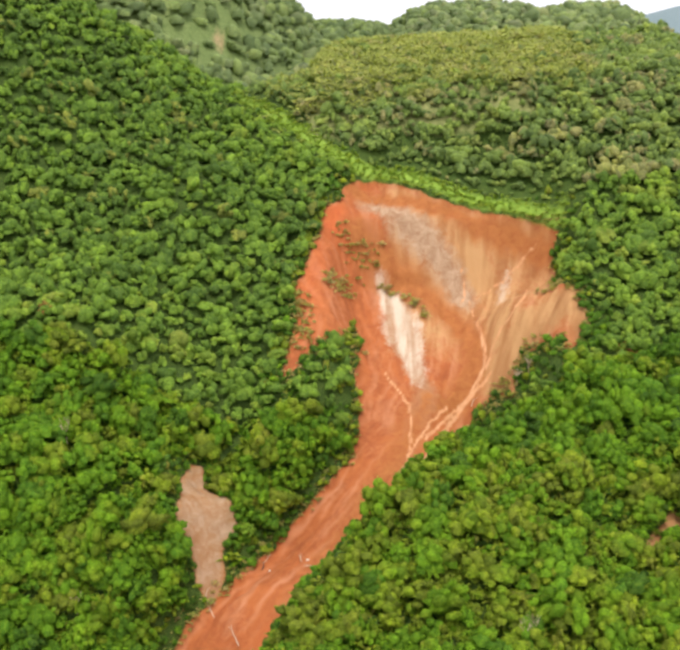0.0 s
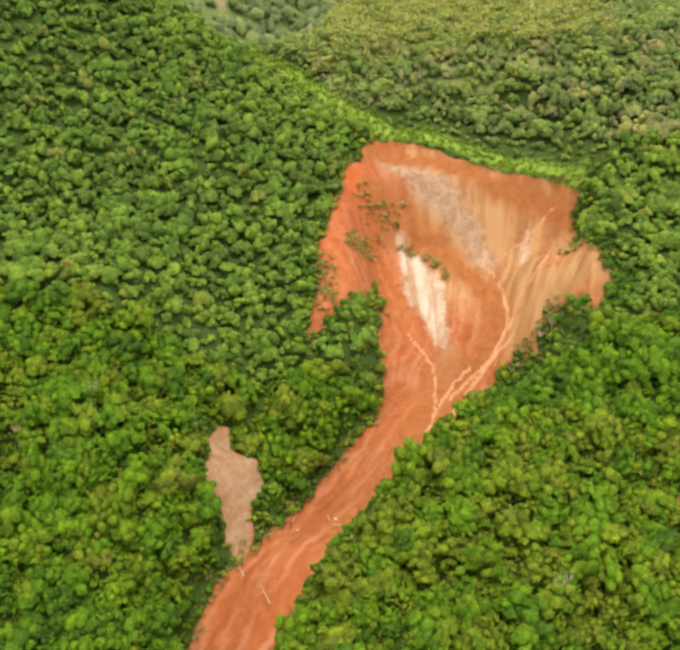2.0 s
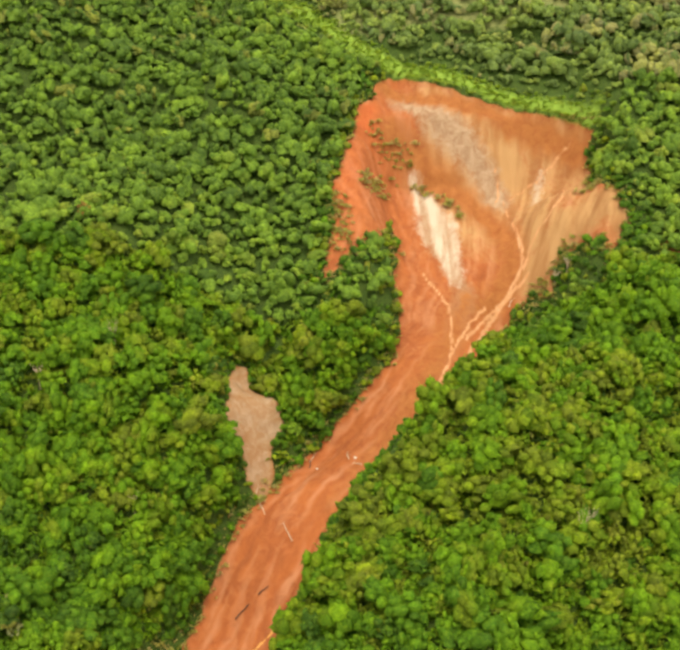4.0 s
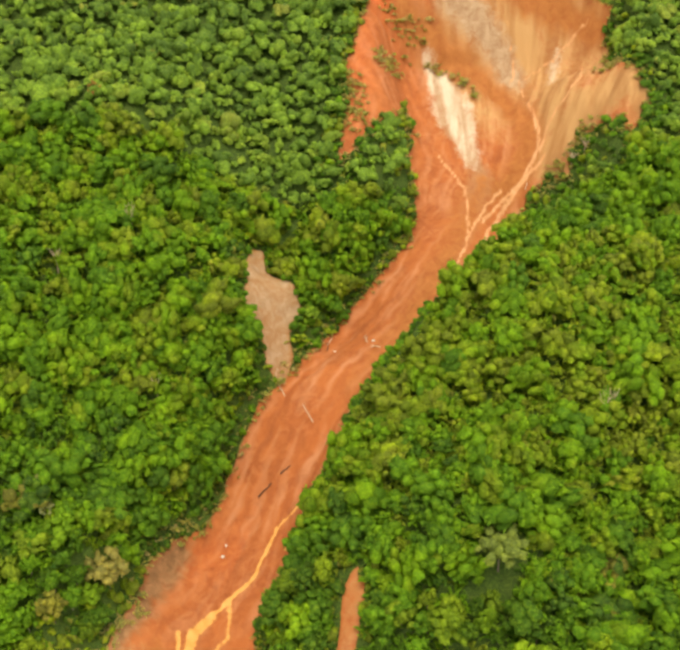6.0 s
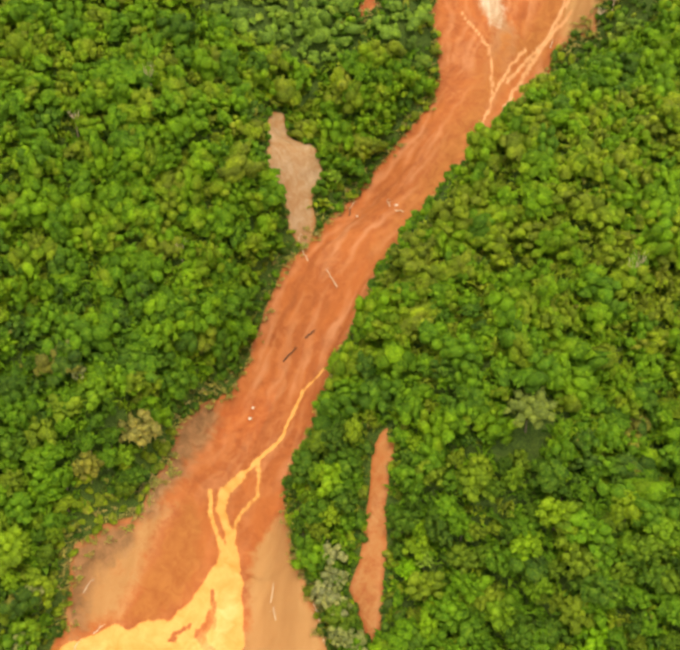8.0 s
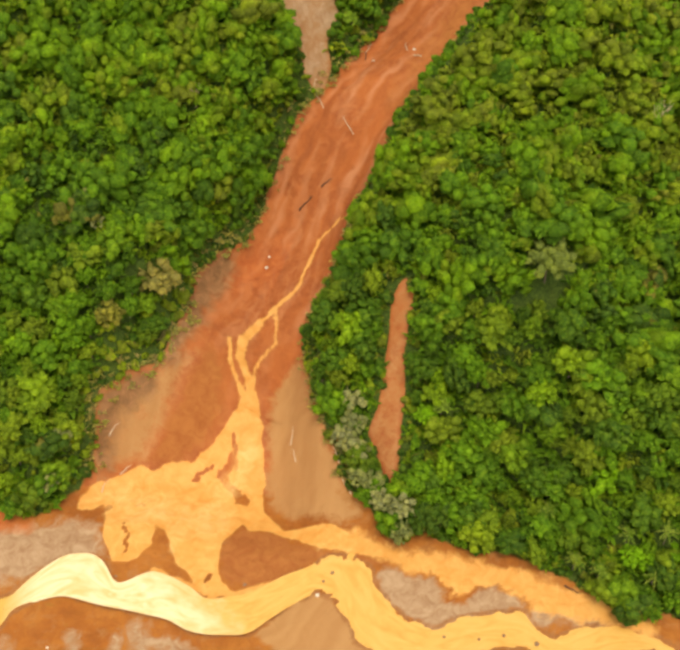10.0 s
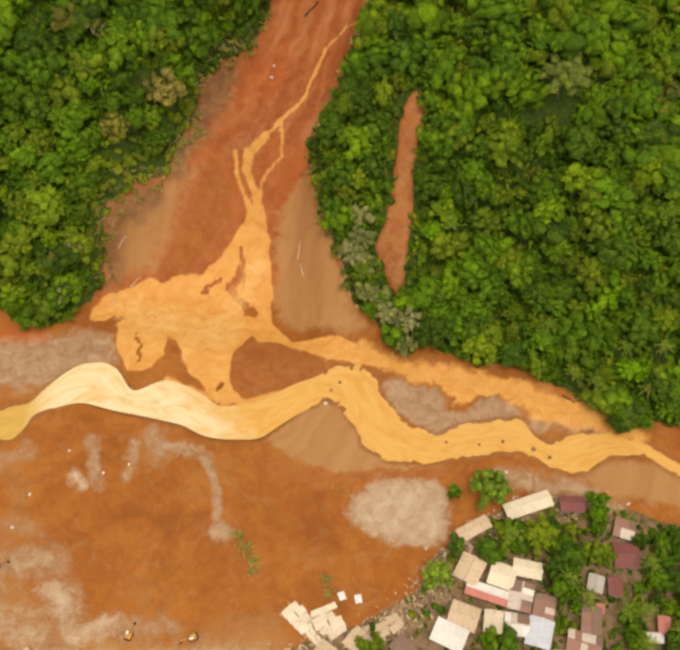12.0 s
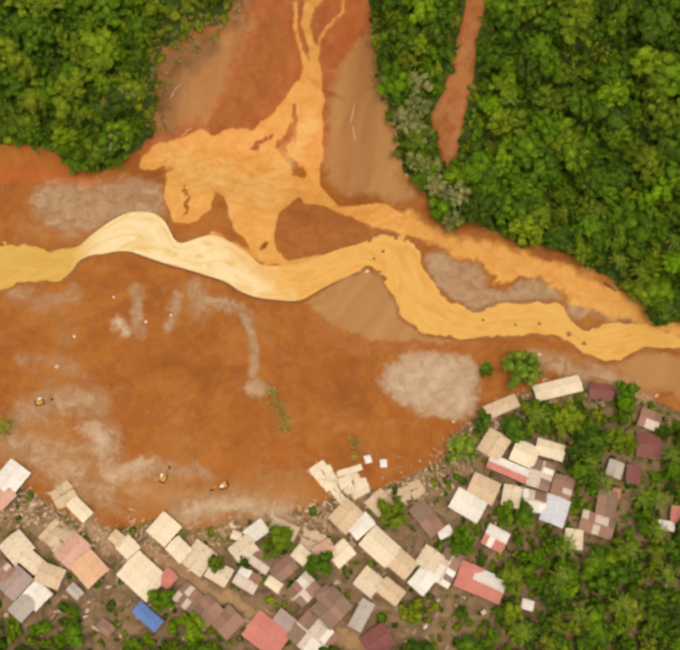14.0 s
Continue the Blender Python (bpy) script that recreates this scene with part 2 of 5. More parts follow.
PALM = foliage("palm_leaves", [(0.0, (0.29, 0.32, 0.08)), (0.4, (0.40, 0.43, 0.11)), (0.75, (0.50, 0.48, 0.16)), (1.0, (0.52, 0.43, 0.2))])
SCRUB = foliage("scrub_leaves", [(0.0, (0.156, 0.299, 0.026)), (0.5, (0.247, 0.403, 0.039)), (1.0, (0.338, 0.403, 0.078))])
PALEOLIVE = foliage("pale_olive_leaves", [(0.0, (0.195, 0.247, 0.052)), (0.5, (0.26, 0.299, 0.0715)), (1.0, (0.325, 0.338, 0.104))])
SILVER = foliage("dusty_leaves", [(0.0, (0.216, 0.243, 0.081)), (0.5, (0.284, 0.297, 0.115)), (1.0, (0.378, 0.365, 0.169))])
YELLOW = foliage("yellow_blossom", [(0.0, (0.62, 0.50, 0.03)), (1.0, (0.70, 0.62, 0.05))])
OLIVE = foliage("olive_leaves", [(0.0, (0.23, 0.203, 0.0338)), (0.5, (0.297, 0.27, 0.054)), (1.0, (0.338, 0.27, 0.081))])
RUSSET = foliage("russet_leaves", [(0.0, (0.22, 0.10, 0.03)), (1.0, (0.30, 0.15, 0.06))])
# upland greens made paler and greyer: haze over the upper slopes put into the colour
UPLEAF = foliage("hazed_upland_leaves", [(0.0, (0.082, 0.149, 0.0328)), (0.25, (0.127, 0.232, 0.0358)), (0.5, (0.194, 0.321, 0.0388)), (0.7, (0.253, 0.35, 0.0447)), (0.85, (0.276, 0.321, 0.0537)), (1.0, (0.224, 0.238, 0.0522))])
# olive scrub, lightened by the haze that is put into its colour
BEYOND = foliage("hazed_hill_scrub_leaves", [(0.0, (0.141, 0.205, 0.0704)), (0.25, (0.205, 0.288, 0.0704)), (0.5, (0.294, 0.365, 0.0832)), (0.75, (0.371, 0.371, 0.115)), (1.0, (0.32, 0.282, 0.128))])
LIME = foliage("lime_grass", [(0.0, (0.194, 0.317, 0.0264)), (0.5, (0.264, 0.387, 0.0352)), (1.0, (0.334, 0.405, 0.0616))])
COCO = foliage("coconut_leaves", [(0.0, (0.12, 0.22, 0.022)), (0.5, (0.2, 0.31, 0.035)), (1.0, (0.32, 0.38, 0.06))])
SOAKED = plain("soaked_wood", (0.13, 0.06, 0.03), 0.9, vary=0.4, scale=2.0, relief=0.05)
BARK = plain("bark", (0.20, 0.15, 0.10), 0.9, vary=0.4, scale=2.0, relief=0.05)
DEADWOOD = plain("bleached_wood", (0.62, 0.46, 0.30), 0.85, vary=0.3, scale=2.0)
EARTH, WATER = ground_material(), water_material()
# ---------------------------------------------------------------- the lie of the land
# x runs along the valley, y up the mountain, z is height over the river flat.
def smooth01(v):
    v = np.clip(v, 0.0, 1.0)
    return v * v * (3 - 2 * v)


def curve(knots, v):
    """A line through (position, value) knots, rounded off by averaging it over a short window."""
    k = np.array(knots, float)
    step = 6.0
    return sum(np.interp(v + o * step, k[:, 0], k[:, 1]) for o in (-1.5, -0.5, 0.5, 1.5)) / 4


FOOT = [(-325, 187.5), (-212.5, 185), (-168.8, 187.5), (-143.8, 195), (-112.5, 197.5), (-62.5, 187.5), (-37.5, 172.5), (0, 165), (25, 152.5), (75, 137.5), (175, 118.8), (325, 118.8)]
RISE = [(-12, 0), (0, 0.6), (15, 11), (31, 27), (56, 45), (112, 82), (162, 115), (206, 135), (288, 170), (388, 220), (438, 240), (525, 250), (660, 262), (760, 250), (1000, 150), (1600, 110), (4000, 60)]
AXIS = [(-118.8, 175), (-106.2, 227.5), (-92.5, 260), (-75, 297.5), (-56.2, 323.8), (-30, 350), (-5, 371.2), (15, 395), (26.2, 422.5), (33.8, 452.5), (38.8, 482.5), (37.5, 502.5)]
# along the axis: how deep the gully is cut, and how wide its floor is
DEEP = [(0, 0), (37.5, 17.5), (75, 33.8), (125, 38.8), (162.5, 40), (200, 33.8), (237.5, 27.5), (275, 25), (312.5, 27.5), (343.8, 32.5), (358.8, 31.2), (375, 5), (390, 0)]
WIDE = [(0, 37.5), (37.5, 23.8), (75, 16.2), (112.5, 12.5), (187.5, 11.2), (237.5, 15), (281.2, 27.5), (331.2, 42.5), (375, 45)]


# hollows (below zero) and noses of the hillside: place, radius, height
NOSES = [(-48, 387, 52, -16.8), (-124, 299, 36, -25), (48, 391, 38, -20), (60, 238, 34, -20), (-168, 199, 26, 13), (72, 447, 26, 38), (70, 447, 52, -21), (0, 243, 26, 16),
         (-96, 507, 30, 14), (-168, 243, 26, -14), (-12, 195, 26, -7), (-144, 411, 28, 11), (-118, 231, 22, 11), (-60, 375, 26, -18), (-60, 327, 26, 8), (118, 315, 50, -10)]


def along(line, x, y):
    """Nearest way along a line of plan points: arc length there, and the signed distance from it (right is positive)."""
    best, arc, side, run = np.full(x.shape, 1e9), np.zeros(x.shape), np.zeros(x.shape), 0.0
    for (ax, ay), (bx, by) in zip(line, line[1:]):
        dx, dy = bx - ax, by - ay
        size = math.hypot(dx, dy)
        t = np.clip(((x - ax) * dx + (y - ay) * dy) / size**2, 0, 1)
        d = np.hypot(x - ax - t * dx, y - ay - t * dy)
        near = d < best
        best = np.where(near, d, best)
        arc = np.where(near, run + t * size, arc)
        side = np.where(near, np.sign((x - ax) * dy - (y - ay) * dx), side)
        run += size
    return arc, best * side


def waves(x, y, size, seed, octaves=3):
    """Cheap rolling noise in [-1, 1]: sums of turned sine products."""
    out, amp, total = np.zeros(np.shape(x)), 1.0, 0.0
    for o in range(octaves):
        for k in range(3):
            a = seed * 1.7 + o * 2.1 + k * 1.05
            u, v = (x * math.cos(a) + y * math.sin(a)) / size, (y * math.cos(a) - x * math.sin(a)) / size
            out += amp * np.sin(6.283 * u + seed + k + 1.3 * np.sin(5.1 * v + a)) * np.cos(4.4 * v + 2 * k + seed)
        total, amp, size = total + 1.8 * amp, amp * 0.55, size * 0.47
    return out / total


def hump(x, y, cx, cy, rx, ry, high):
    return high * np.exp(-(((x - cx) / rx) ** 2) - ((y - cy) / ry) ** 2)


def land(x, y):
    """Height of the ground."""
    x, y = np.asarray(x, float), np.asarray(y, float)
    u = y - curve(FOOT, x)
    z = curve(RISE, u)
    up = smooth01((u - 12) / 75)
    # the left shoulder climbs on, the far crown of the hill is almost level
    z = z + 0.56 * np.maximum(-108 - x, 0) * smooth01((y - 412) / 190) * smooth01((800 - y) / 150)
    z = z - smooth01((y - 600) / 170) * smooth01((-x - 25) / 75) * 110
    z = z + 16 * smooth01((-x - 75) / 50) * smooth01((u - 12) / 50) - 9 * smooth01((x - 19) / 38) * smooth01((u - 88) / 75) * smooth01((588 - y) / 75)
    # gully and bowl of the slide
    arc, off = along(AXIS, x, y)
    wide, deep = curve(WIDE, arc), curve(DEEP, arc)
    bank = 16 + 0.3 * deep
    cut = 1 - smooth01((np.abs(off) - wide) / bank)
    z = z - deep * cut
    z = z + up * (1 - cut) * (2.6 * waves(x, y, 70, 2) + 1.2 * waves(x, y, 26, 5))
    z = z + up * cut * 0.7 * waves(x, y, 13, 9)
    # far hills
    z = z + hump(x, y, -260, 1350, 165, 230, 290) + hump(x, y, -420, 1350, 130, 230, 300) - 24 * smooth01((y - 700) / 150) * smooth01((1100 - y) / 150) + hump(x, y, -85, 1550, 170, 200, 100) + hump(x, y, 260, 1600, 330, 240, 156) + hump(x, y, 160, 790, 150, 130, 3) + hump(x, y, 1150, 3400, 420, 500, 130)
    crest = np.interp(x, (-150, -104, -75, -39, 24, 56, 88, 153, 222, 253, 285, 348, 380, 412, 460, 600), (0, 12, -8, -72, -66, -40, -24, -20, -28, -39, -29, -18, -18, -36, -80, -60))
    z = z + crest * np.exp(-(((y - 1570) / 330) ** 2))
    # hollows and noses of the hillside
    for cx, cy, r, high in NOSES:
        z = z + hump(x, y, cx, cy, r, r, high) * smooth01((u + 4) / 22)
    flat = 1 - smooth01((u + 8) / 14)
    return z + flat * 0.18 * waves(x, y, 21, 4)

# ---------------------------------------------------------------- small helpers for meshes


def part(name, bm, material, parent=None, label=""):
    """One mesh object from a bmesh, or from a mesh that others share."""
    if isinstance(bm, bmesh.types.BMesh):
        me = bpy.data.meshes.new(name)
        bm.to_mesh(me)
        bm.free()
        me.materials.append(material)
    else:
        me = bm
    ob = new(name, me)
    ob.parent = parent
    if label:
        ob["label"] = label
    return ob


def mesh_from(name, verts, faces, material, values=None, smooth=True):
    """A mesh from arrays: faces all of one size; values are named numbers at the points."""
    me = bpy.data.meshes.new(name)
    size, count = faces.shape[1], len(faces)
    me.vertices.add(len(verts))
    me.vertices.foreach_set("co", np.asarray(verts, np.float32).ravel())
    me.loops.add(size * count)
    me.loops.foreach_set("vertex_index", np.asarray(faces, np.int32).ravel())
    me.polygons.add(count)
    me.polygons.foreach_set("loop_start", np.arange(0, size * count, size, dtype=np.int32))
    me.polygons.foreach_set("use_smooth", np.full(count, smooth))
    for key, v in (values or {}).items():
        me.attributes.new(key, "FLOAT", "POINT").data.foreach_set("value", np.asarray(v, np.float32))
    me.update(calc_edges=True)
    me.materials.append(material)
    return me


def box(bm, x, y, z, w, d, h, turn=0.0, tip=None):
    """A box whose foot is centred at x, y, z."""
    m = Matrix.Translation((x, y, z + h / 2)) @ Matrix.Rotation(turn, 4, "Z")
    if tip is not None:
        m = m @ tip
    bmesh.ops.create_cube(bm, size=1.0, matrix=m @ Matrix.Diagonal((w, d, h, 1)))
    return bm


def tube(bm, a, b, ra, rb, sides=6):
    a, b = Vector(a), Vector(b)
    turn = (b - a).to_track_quat("Z", "Y").to_matrix().to_4x4()
    bmesh.ops.create_cone(bm, cap_ends=True, segments=sides, radius1=ra, radius2=rb, depth=(b - a).length, matrix=Matrix.Translation((a + b) / 2) @ turn)
    return bm


# ---------------------------------------------------------------- plan of the soils (metres)
SLIDE_LEFT = [(-156, 190), (-154, 195), (-150, 202), (-149, 214), (-148, 220), (-138, 229), (-126, 235), (-124, 242), (-118, 254), (-117, 265),
              (-108, 281), (-98, 290), (-93, 297), (-90, 303), (-90, 305), (-86, 311), (-84, 315), (-80, 321), (-77, 326),
              (-66, 336), (-59, 346), (-52, 355), (-46, 362), (-39, 369), (-32, 374), (-27, 378), (-21, 383), (-13, 390), (-11, 399),
              (-9, 409), (-11, 420), (-12, 430), (-8, 444), (-12, 453), (-16, 432), (-25, 424), (-33, 415), (-44, 409), (-41, 424), (-38, 438),
              (-41, 448), (-34, 470), (-29, 484), (-27, 499), (-19, 507), (-18, 516), (-10, 526)]
SLIDE_RIGHT = [(-1, 528), (11, 522), (28, 511), (46, 510), (63, 505), (76, 503), (85, 501), (92, 495), (88, 491), (90, 480), (85, 445), (91, 437),
               (91, 430), (95, 423), (92, 418), (87, 414), (83, 408), (82, 418), (75, 425), (67, 432), (64, 428), (62, 425), (62, 421), (53, 424),
               (45, 420), (40, 410), (32, 396), (20, 378), (8, 362), (-3, 348),
               (-14, 335), (-24, 322), (-36, 310), (-42, 301), (-48, 293), (-55, 285), (-60, 277), (-64, 267), (-70, 262), (-75, 254), (-76, 245), (-74, 233), (-71, 214), (-66, 205), (-63, 198), (-62, 192), (-57, 183), (-52, 176), (-60, 150), (-120, 150)]
HEART = [(-81, 377), (-83, 363), (-81, 353), (-82, 345), (-79, 344), (-75, 341), (-74, 337), (-68, 333), (-66, 336), (-63, 344), (-65, 349),
         (-63, 354), (-60, 361), (-61, 365), (-65, 368), (-68, 368), (-73, 370), (-76, 379)]
CHUTE = [(-39, 243), (-36, 237), (-38, 230), (-40, 223), (-40, 213), (-41, 205), (-42, 198), (-43, 191), (-46, 188), (-48, 192), (-50, 198),
         (-53, 204), (-49, 210), (-47, 219), (-45, 229), (-44, 238), (-41, 242)]
RIVER_NORTH = [(-260, 158), (-225, 151), (-202, 152), (-197.8, 151.6), (-189.1, 153.1), (-179.8, 151.3), (-171.1, 153.6), (-164.8, 160.9),
               (-156.8, 167.2), (-147.8, 168), (-142.8, 164.9), (-139.8, 160), (-137, 156), (-132.8, 158.1), (-125.5, 161.1), (-119.1, 158.2),
               (-111.2, 153.9), (-107.8, 150), (-93, 151.9), (-87.2, 155.6), (-80, 159.4), (-74.1, 161.2), (-66.8, 165.7), (-59.2, 165.4),
               (-53.7, 160.8), (-52, 154.3), (-48, 148.1), (-41.9, 142.1), (-33.8, 139.2), (-25.7, 142.5), (-14, 144.2), (-3.6, 144.2),
               (-2.2, 138.7), (3.5, 135.2), (13.9, 138.4), (22.6, 139.7), (29.9, 137.9), (35, 135.9), (60, 118), (110, 106), (200, 102)]
RIVER_SOUTH = [(-260, 140), (-225, 133), (-202, 133), (-194.9, 136.3), (-189.5, 139.2), (-173.6, 141.9), (-170.3, 148.7), (-162.1, 153.6),
               (-153.6, 155.6), (-145.7, 152.9), (-137.8, 150.1), (-128.6, 148.5), (-119.4, 146.6), (-113, 142.3), (-105.4, 140.4), (-93.5, 140.3),
               (-85.1, 146.5), (-77.9, 150.9), (-70.7, 154.6), (-64.5, 150.2), (-61.2, 143.9), (-57.9, 136.2), (-50.4, 131.2), (-37.3, 130.1),
               (-25.6, 132.2), (-14, 133.9), (-5.2, 133.8), (0.5, 129.5), (9.1, 125.5), (14.9, 126.7), (22.3, 131.2), (34.8, 132.1), (60, 112),
               (110, 99), (200, 95)]
FAN = [(-155.3, 187.2), (-154, 191.5), (-149.9, 196.6), (-141.3, 201.4), (-134.7, 205.3), (-131.5, 204.4), (-124.6, 206.7), (-116, 207.8),
       (-111.3, 211), (-106.1, 216.2), (-100.2, 223.6), (-97.2, 229.7), (-93.2, 231), (-91, 219.1), (-90.5, 205.6), (-90, 188.3), (-82, 178.8),
       (-72, 178.9), (-64.4, 177.7), (-58.1, 173.9), (-51, 169.4), (-47.1, 164.6), (-59.3, 167.1), (-70, 168.9), (-79.4, 174.1), (-87.4, 178.5),
       (-95.2, 178.5), (-97, 181.7), (-102.5, 174.3), (-104.3, 167.8), (-104, 161.1), (-99.2, 154.8), (-107.9, 150.8), (-113.3, 160.3),
       (-117.6, 165), (-121.4, 171.7), (-122.9, 177.8), (-127.1, 180.3), (-127.1, 172.1), (-133.8, 166.4), (-139.9, 166.5), (-144.7, 176.8),
       (-145.5, 186.5)]
ISLAND_WASH = [(-40, 168), (-18, 165), (6, 157), (24, 142), (40, 133), (20, 139), (0, 142), (-5, 147), (-18, 152), (-30, 148), (-29, 153), (-36, 159), (-51, 162)]
VILLAGE_EDGE = [(-330, 82), (-200, 74), (-182, 70), (-174, 69), (-160, 62), (-145, 58), (-133, 62), (-119, 60), (-100, 66), (-84, 70), (-77, 73), (-62, 77), (-51, 83),
                (-43, 88), (-38, 98), (-28, 106), (-11, 115), (3, 118), (22, 114), (34, 109), (60, 98), (120, 88), (330, 84)]
LANE = [(-164, 71), (-153, 61), (-144, 53), (-134, 53), (-122, 48), (-110, 41), (-97, 37), (-83, 34), (-60, 30)]
GRAVEL = [(-65.2, 113.7), (-61.5, 120), (-53.1, 125.3), (-45.8, 125.2), (-35.6, 123.5), (-32, 119.5), (-31.4, 111.3), (-34.5, 102.9), (-43.6, 101.4),
          (-52.2, 103.1), (-60.9, 107.6)]
BAR_SOUTH = [(-91.9, 139.5), (-83.6, 146.5), (-73.6, 153.6), (-66.1, 152.4), (-61.2, 143.9), (-57.9, 136.2), (-50.3, 130.5), (-40.1, 128.8),
             (-30, 128.5), (-61.8, 125.4), (-76.5, 128.6), (-85.6, 134.1)]
BAR_NORTH = [(-52.2, 159.3), (-48.5, 161.1), (-39.4, 158.6), (-31.9, 157.4), (-28.8, 152.7), (-31.7, 148.5), (-22.8, 148.4), (-16.9, 153.6),
             (-8, 151.9), (-2.1, 146.7), (-9.5, 144.6), (-21.3, 143.6), (-33.1, 139.6), (-40.5, 142.2), (-46.6, 148.2), (-50.4, 152.8)]
BAR_WEST = [(-189.9, 174.2), (-184.3, 178.1), (-172.1, 179), (-157.4, 182.6), (-151.1, 181.4), (-145.5, 180.2), (-143.7, 170), (-155.3, 167.3),
            (-168.9, 158.8), (-184.5, 161), (-190.2, 167.3)]
POND = [(-103.4, 167.8), (-102.1, 173.4), (-98.1, 177), (-97, 181.7), (-95.2, 178.5), (-87.4, 178.7), (-79.4, 174.1), (-70, 168.4), (-59.2, 166.3),
        (-48.6, 164.1), (-56, 162), (-71.3, 164.6), (-78.6, 160.7), (-82.9, 157.6), (-88.8, 156), (-94.8, 156.4), (-101.7, 157.8), (-104, 161.1)]
TAN_FAN = [(-77, 244), (-74, 231), (-71, 214), (-67, 205), (-63, 197), (-61, 190), (-56, 181), (-62, 179), (-77, 183), (-87, 190), (-89, 201), (-89, 215), (-88, 227), (-83, 237)]
TAN_BANK = [(-124, 235), (-113, 238), (-120, 227), (-126, 217), (-133, 206), (-142, 203), (-150, 199), (-149, 215), (-148, 220), (-138, 229)]
DARK_TONGUE = [(-109, 241), (-106, 234), (-105, 226), (-106, 220), (-111, 214), (-117, 208), (-132, 206), (-125, 218), (-118, 227), (-113, 236)]
STREAM = [(-49, 290), (-54, 284), (-61, 291), (-69, 286), (-73, 280), (-77, 272), (-85, 265), (-92, 257), (-98, 249), (-99, 241), (-96, 234),
          (-95, 229)]
EAST_SCAR = [(97, 308), (105, 313), (112, 324), (107, 326), (100, 320), (94, 312)]
FAN_HOLES = [([(-103, 210), (-105, 203), (-98, 194)], 1.5), ([(-116, 202), (-110, 207)], 0.7), ([(-138, 181), (-136, 174), (-136, 169)], 0.6), ([(-151, 184), (-145, 188)], 0.8), ([(-135, 190), (-133, 190)], 0.7),
             ([(-107, 162), (-108, 151)], 0.5), ([(-101, 215), (-100, 206)], 0.6), ([(-136, 163), (-128, 164)], 1.6)]
RUNNEL = [(82, 498), (62, 486), (46, 478), (48, 461), (50, 437), (47, 432), (40, 424), (31, 409), (21, 391), (12, 372), (-2, 350), (-14, 330)]
RUNNEL_EAST = [(74, 470), (69, 449), (55, 441), (50, 434)]
DARK_CHUTE = [(-10, 495), (9, 484), (24, 477), (36, 467), (44, 451), (45, 438), (40, 428), (30, 416)]
GREY_FACE = [(-3, 512), (14, 499), (27, 493), (36, 487), (42, 480)]
WHITE_CLAY = [(-1, 486), (4, 485), (6, 481), (15, 472), (21, 461), (22, 448), (23, 432), (20, 424), (14, 425), (7, 442), (2, 452), (1, 470)]
GRASS_RIDGE = [(-82, 614), (-62, 588), (-41, 560), (-25, 541), (-11, 531), (7, 528), (30, 517), (52, 512), (74, 505), (92, 498)]


def within(outline, x, y):
    """Signed distance into a closed outline: positive inside."""
    far, inside = np.full(x.shape, 1e9), np.zeros(x.shape, bool)
    for (ax, ay), (bx, by) in zip(outline, outline[1:] + outline[:1]):
        dx, dy = bx - ax, by - ay
        t = np.clip(((x - ax) * dx + (y - ay) * dy) / (dx * dx + dy * dy), 0, 1)
        far = np.minimum(far, np.hypot(x - ax - t * dx, y - ay - t * dy))
        if dy:
            inside ^= ((ay > y) != (by > y)) & (x < ax + (y - ay) * dx / dy)
    return np.where(inside, far, -far)


def near(line, x, y, half):
    """1 on a line, a half at the given distance from it, 0 at twice that."""
    return np.clip(1 - np.abs(along(line, x, y)[1]) / (2 * half), 0, 1)


def inner(outline, x, y, soft=4.0):
    return np.clip(0.5 + within(outline, x, y) / (2 * soft), 0, 1)


SLIDE = SLIDE_LEFT + SLIDE_RIGHT
RIVER = RIVER_NORTH + RIVER_SOUTH[::-1]


def valley_field(x, y):
    """Open mud of the valley floor: between the hill's foot and the village."""
    u = y - curve(FOOT, x)
    edge = np.interp(x, *np.array(VILLAGE_EDGE, float).T)
    inward = 8 * smooth01((x + 45) / 30) + 10 * np.exp(-(((x + 45) / 7) ** 2)) + 7 * np.exp(-(((x - 29) / 8) ** 2)) - 2.5 * np.exp(-(((x + 8) / 11) ** 2)) + 9 * np.exp(-(((x + 170) / 13) ** 2))
    return np.clip(0.5 + np.minimum(-u + 4 - inward, y - edge) / 6, 0, 1), edge


# room kept for trees that stand out: middle and clear radius
STANDOUT = np.array([(6, 231, 9.0), (-126, 251, 8.0), (-142, 236, 6.0), (-62, 202, 4), (-56, 190, 4.5), (-49, 181, 5), (-42, 178, 5), (-43, 171, 4), (13, 158, 4.5), (20, 154, 4.5), (30, 163, 4.5), (42, 162, 4.5), (6, 174, 4), (-28, 205, 3)])


